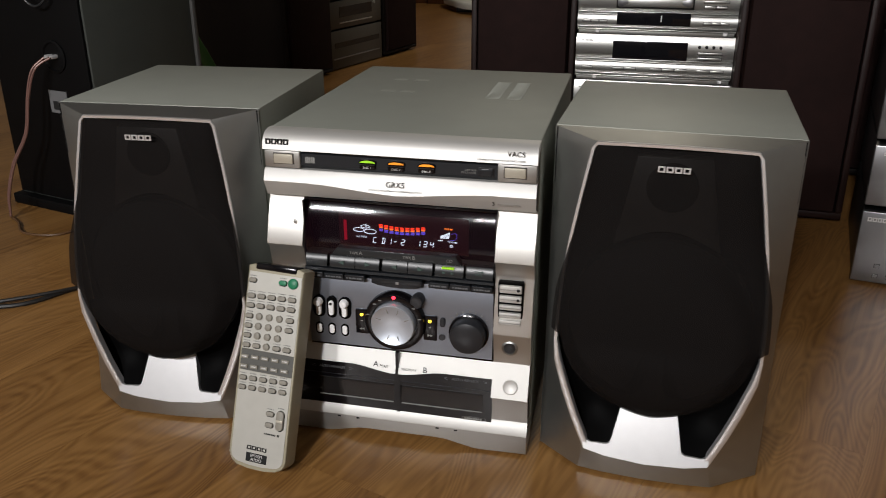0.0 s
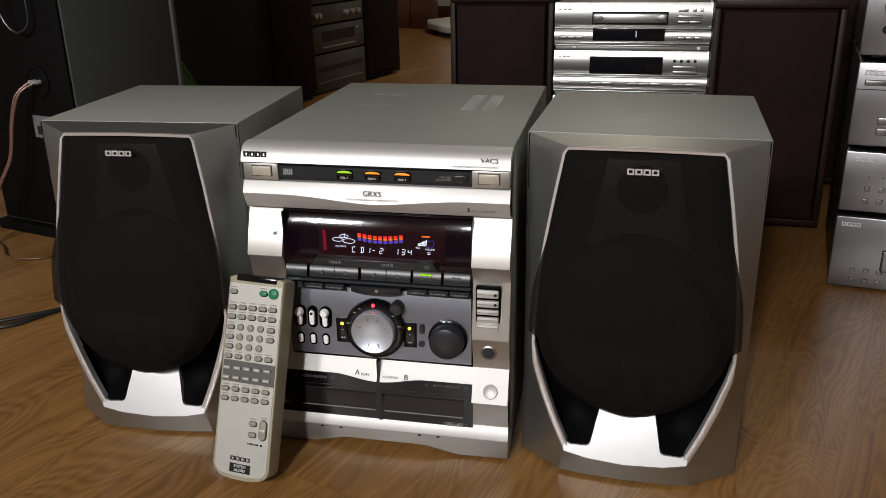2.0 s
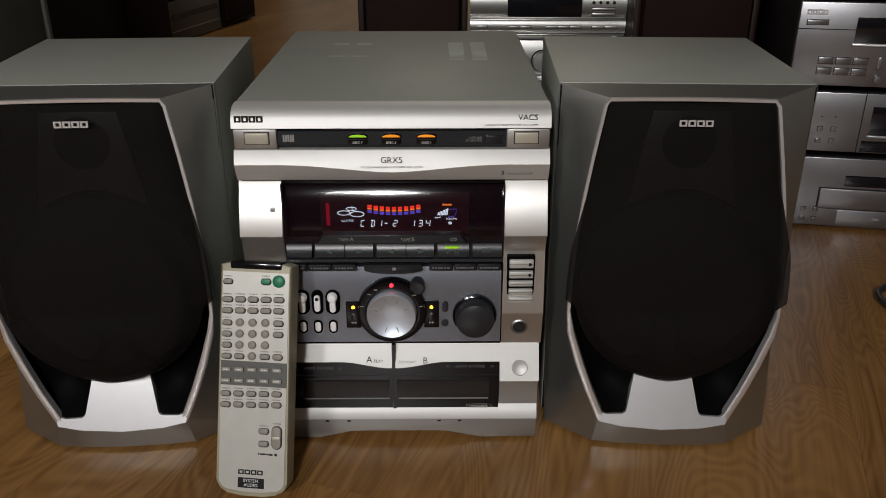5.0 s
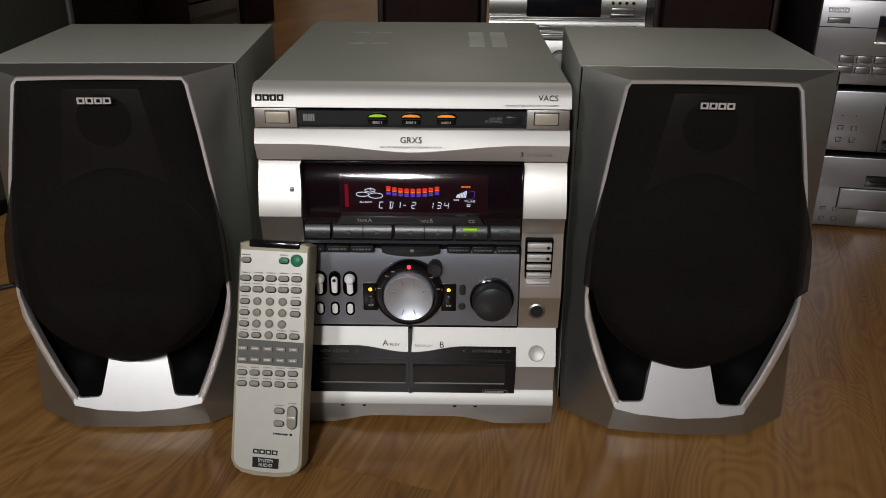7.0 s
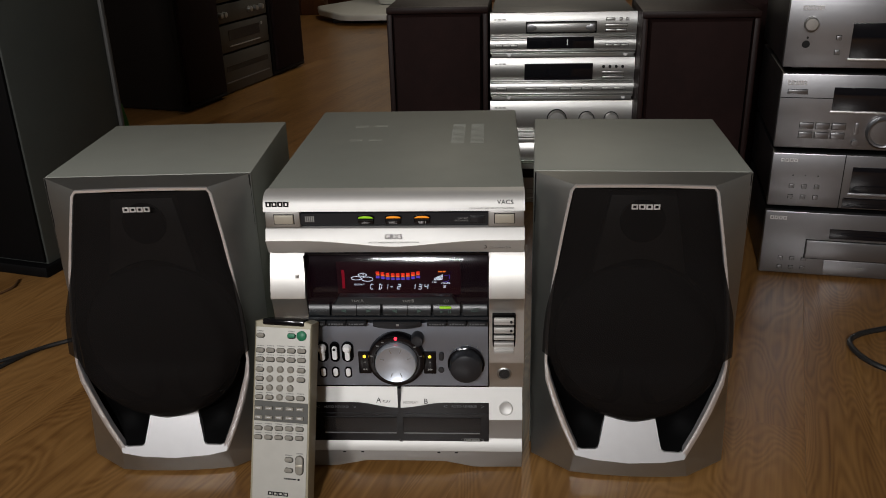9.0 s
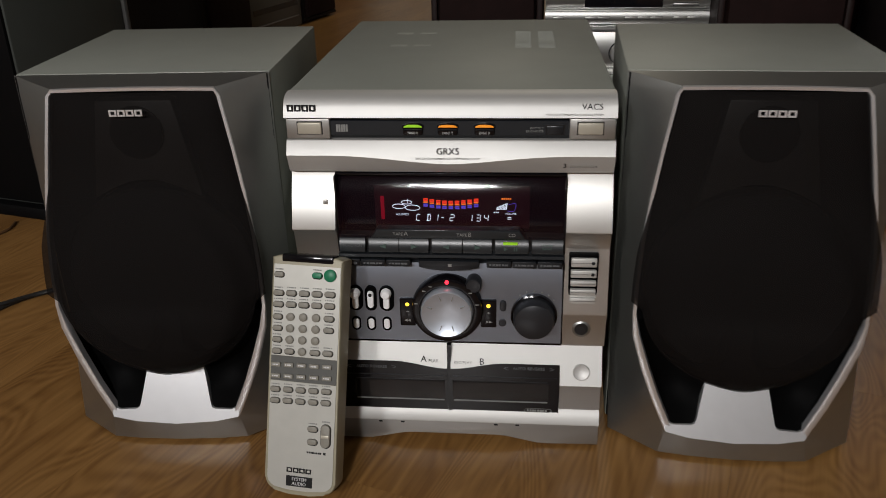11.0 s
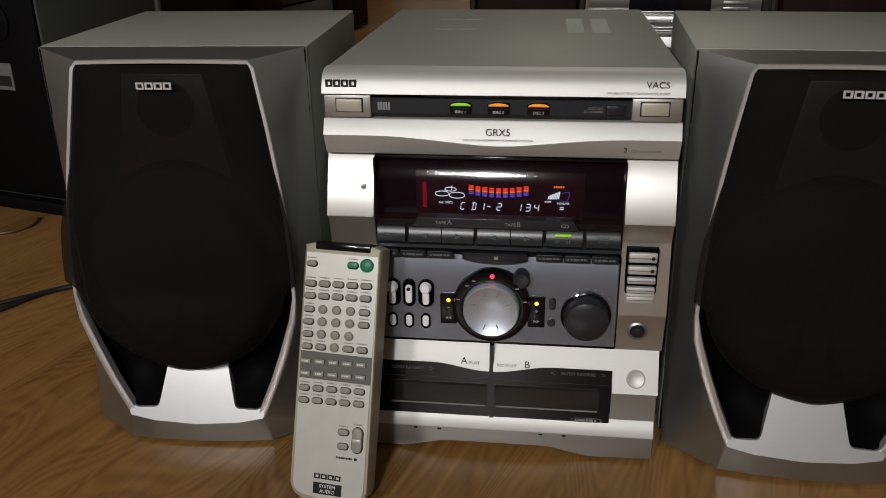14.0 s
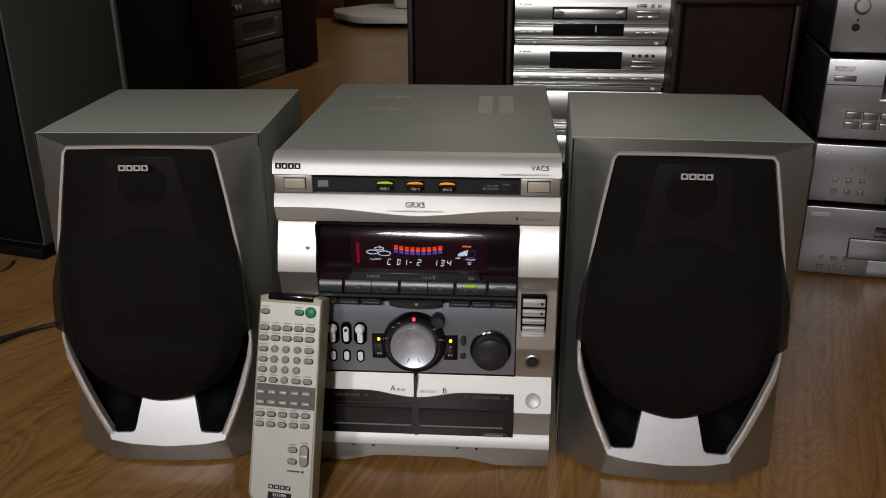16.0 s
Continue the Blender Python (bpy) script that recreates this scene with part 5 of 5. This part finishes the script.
cable("floor_cable", [(-0.93, 0.52, 0.003), (-0.894, 0.495, 0.003), (-0.85, 0.452, 0.003), (-0.79, 0.452, 0.003), (-0.765, 0.485, 0.003), (-0.77, 0.52, 0.003)], 0.0022, BROWN_CABLE, "thin brown cable curled on the wooden floor")
bm = tube([(-0.95, -0.01, 0.004), (-0.80, 0.105, 0.004), (-0.70, 0.162, 0.004), (-0.643, 0.195, 0.004), (-0.60, 0.262, 0.004), (-0.52, 0.31, 0.004), (-0.40, 0.33, 0.004), (-0.28, 0.31, 0.03)], 0.0035)
tube([(-0.95, 0.005, 0.004), (-0.79, 0.122, 0.004), (-0.68, 0.182, 0.009), (-0.625, 0.225, 0.009), (-0.585, 0.275, 0.004), (-0.50, 0.322, 0.004), (-0.39, 0.34, 0.004), (-0.29, 0.32, 0.03)], 0.0030, bm)
tagged(part("speaker_lead", bm, CABLE, None, "black twisted speaker lead lying on the wooden floor"), category="cable")
cable("power_cable", [(1.0, 0.40, 0.004), (0.86, 0.385, 0.004), (0.735, 0.342, 0.004), (0.665, 0.312, 0.006), (0.636, 0.272, 0.010), (0.650, 0.220, 0.008), (0.705, 0.188, 0.004), (0.80, 0.165, 0.004), (0.95, 0.16, 0.004)], 0.0042, CABLE, "black power cable looping over the wooden floor")


def leaf(points, width, label):
    rows = []
    for k in range(len(points)):
        p = Vector(points[k])
        w = width * math.sin(math.pi * (0.12 + 0.86 * k / (len(points) - 1)))
        rows.append([p + Vector((-w, 0, 0)), p + Vector((0, -0.004, -0.002)), p + Vector((w, 0, 0))])
    one = sheet(rows)
    ext = bmesh.ops.extrude_face_region(one, geom=one.faces[:])
    for v in [g for g in ext["geom"] if isinstance(g, bmesh.types.BMVert)]:
        v.co.y += 0.0015
    return tagged(part("leaf", one, LEAF, None, label), category="plant", group="green leaves")


leaf([(-0.845, 1.25, 0.0), (-0.850, 1.25, 0.08), (-0.866, 1.25, 0.16), (-0.886, 1.25, 0.21), (-0.905, 1.25, 0.262)], 0.020, "long pointed green leaf behind a tower speaker")
leaf([(-0.935, 1.26, 0.0), (-0.930, 1.26, 0.18), (-0.918, 1.26, 0.33), (-0.905, 1.26, 0.42)], 0.014, "long pointed green leaf behind a tower speaker")


def far_stack():
    g = "champagne hi-fi stack"
    a = math.degrees(math.atan2(0.335, 0.095))
    at = pose(-0.8420, 2.0700, 0, 0, 0, a)
    W, D = 0.350, 0.30
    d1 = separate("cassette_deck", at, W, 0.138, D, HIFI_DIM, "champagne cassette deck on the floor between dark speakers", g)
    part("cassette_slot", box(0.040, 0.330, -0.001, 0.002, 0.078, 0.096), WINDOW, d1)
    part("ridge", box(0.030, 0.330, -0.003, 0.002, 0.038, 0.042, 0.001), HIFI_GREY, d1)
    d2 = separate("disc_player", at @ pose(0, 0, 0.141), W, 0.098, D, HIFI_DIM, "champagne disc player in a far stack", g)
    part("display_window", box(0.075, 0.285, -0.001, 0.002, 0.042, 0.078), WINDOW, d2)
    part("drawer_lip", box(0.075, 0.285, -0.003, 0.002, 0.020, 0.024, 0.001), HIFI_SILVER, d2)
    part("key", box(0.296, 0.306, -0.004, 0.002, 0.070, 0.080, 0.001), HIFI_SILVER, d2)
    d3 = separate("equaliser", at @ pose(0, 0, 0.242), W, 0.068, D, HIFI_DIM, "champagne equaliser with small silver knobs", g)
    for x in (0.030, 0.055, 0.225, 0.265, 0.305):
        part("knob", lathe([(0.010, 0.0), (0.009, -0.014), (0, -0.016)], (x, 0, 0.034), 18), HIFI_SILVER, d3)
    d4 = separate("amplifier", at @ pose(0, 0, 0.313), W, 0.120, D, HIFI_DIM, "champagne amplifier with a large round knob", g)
    part("volume_knob", lathe([(0.036, 0.0), (0.034, -0.018), (0.03, -0.021), (0, -0.021)], (0.165, 0, 0.058), 32), HIFI_SILVER, d4)
    for x in (0.235, 0.275, 0.310):
        part("knob", lathe([(0.012, 0.0), (0.011, -0.016), (0, -0.018)], (x, 0, 0.052), 18), HIFI_SILVER, d4)
    part("slot", box(0.02, 0.06, -0.001, 0.002, 0.02, 0.028), WINDOW, d4)
    floor_speaker("floor_speaker", at @ pose(0.365, 0.0, 0), 0.245, 0.26, 0.60, BLACK_ASH, "dark brown floor speaker beside champagne separates", "speakers of the champagne stack")
    floor_speaker("floor_speaker", at @ pose(-0.255, -0.02, 0), 0.245, 0.46, 0.60, BLACK_ASH, "dark brown floor speaker beside champagne separates", "speakers of the champagne stack")


far_stack()

# far end of the room
door = thing("door_1", pose(-1.15, 4.30, 0), "red-brown wooden door standing open in its frame", "door")
door["kind"] = "structure"
part("door_leaf", box(-0.50, 0.12, 0.0, 0.04, 0.0, 2.05, 0.003), DOORWOOD, door)
part("door_jamb", box(0.125, 0.27, -0.02, 0.10, 0.0, 2.1, 0.006), DOORWOOD, door)


def pedestal():
    p = thing("pedestal_stand", pose(-0.47, 4.15, 0), "pale grey flat pedestal base with a thick post and cables", "stand")
    pts = [(-0.44, 0.06), (-0.40, -0.10), (-0.24, -0.34), (-0.18, -0.37), (0.30, -0.37), (0.44, -0.25), (0.46, 0.15), (0.2, 0.35), (-0.25, 0.35)]
    bm = bmesh.new()
    a = [bm.verts.new((x, y, 0.028)) for x, y in pts]
    b = [bm.verts.new((x, y, 0.062)) for x, y in pts]
    bm.faces.new(a[::-1])
    t = bm.faces.new(b)
    for k in range(len(pts)):
        j = (k + 1) % len(pts)
        bm.faces.new((a[k], a[j], b[j], b[k]))
    bmesh.ops.bevel(bm, geom=list(t.edges), offset=0.012, segments=3, profile=0.5, affect="EDGES")
    part("base", bm, PALE_STONE, p)
    part("under_ring", box(-0.30, 0.32, -0.24, 0.24, 0.0, 0.0285, 0.004), BLACK, p)
    part("post", box(-0.08, 0.14, 0.02, 0.18, 0.06, 0.9, 0.03), PALE_STONE, p)
    part("slot", box(0.06, 0.16, -0.22, -0.205, 0.0615, 0.0632), BLACK, p)
    part("cord", tube([(0.17, 0.02, 0.30), (0.15, -0.05, 0.15), (0.20, -0.10, 0.068), (0.06, -0.08, 0.070), (0.12, -0.02, 0.13), (0.22, 0.0, 0.2)], 0.005), CABLE, p)


pedestal()

# ---------------------------------------------------------------- floor planks
PW, PL, ANGLE = 0.193, 1.215, -18.2


def planks():
    me = {}
    def plank_mesh(length):
        key = round(length, 3)
        if key not in me:
            bm = box(0.0001, PW - 0.0001, 0.0001, length - 0.0001, -0.012, 0.0)
            mm = bpy.data.meshes.new("plank")
            bm.to_mesh(mm)
            bm.free()
            mm.materials.append(OAK)
            me[key] = mm
        return me[key]
    turn = pose(0.492, 0.035, 0, 0, 0, ANGLE)
    inv = turn.inverted()
    corners = [inv @ Vector(c) for c in ((-2.8, -5.1, 0), (2.8, -5.1, 0), (-2.8, 5.4, 0), (2.8, 5.4, 0))]
    i0, i1 = math.floor(min(c.x for c in corners) / PW), math.ceil(max(c.x for c in corners) / PW)
    for i in range(i0, i1):
        shift = {-1: 0.035, 0: 0.62}.get(i, (i * 0.4137) % 1.0 * PL)
        j0 = math.floor((min(c.y for c in corners) - shift) / PL)
        for j in range(j0, j0 + 16):
            place = turn @ pose(i * PW, shift + j * PL, 0)
            mid = place @ Vector((PW / 2, PL / 2, 0))
            if abs(mid.x) < 2.75 and -5.1 < mid.y < 5.4:
                mesh = plank_mesh(PL)
                ends = [place @ v.co for v in mesh.vertices]
                if any(abs(p.x) > 2.52 or not -4.52 < p.y < 4.82 for p in ends):
                    # sawn off under the wall
                    bm = bmesh.new()
                    bm.from_mesh(mesh)
                    bm.transform(place)
                    for at, out in (((2.52, 0, 0), (1, 0, 0)), ((-2.52, 0, 0), (-1, 0, 0)), ((0, 4.82, 0), (0, 1, 0)), ((0, -4.52, 0), (0, -1, 0))):
                        bmesh.ops.bisect_plane(bm, geom=bm.verts[:] + bm.edges[:] + bm.faces[:], plane_co=at, plane_no=out, clear_outer=True)
                    if not bm.faces:
                        bm.free()
                        continue
                    bm.transform(place.inverted())
                    cut = bpy.data.meshes.new("plank")
                    bm.to_mesh(cut)
                    bm.free()
                    cut.materials.append(OAK)
                    mesh = cut
                ob = new("plank", mesh)
                ob.parent = FLOOR
                ob.matrix_basis = place


planks()
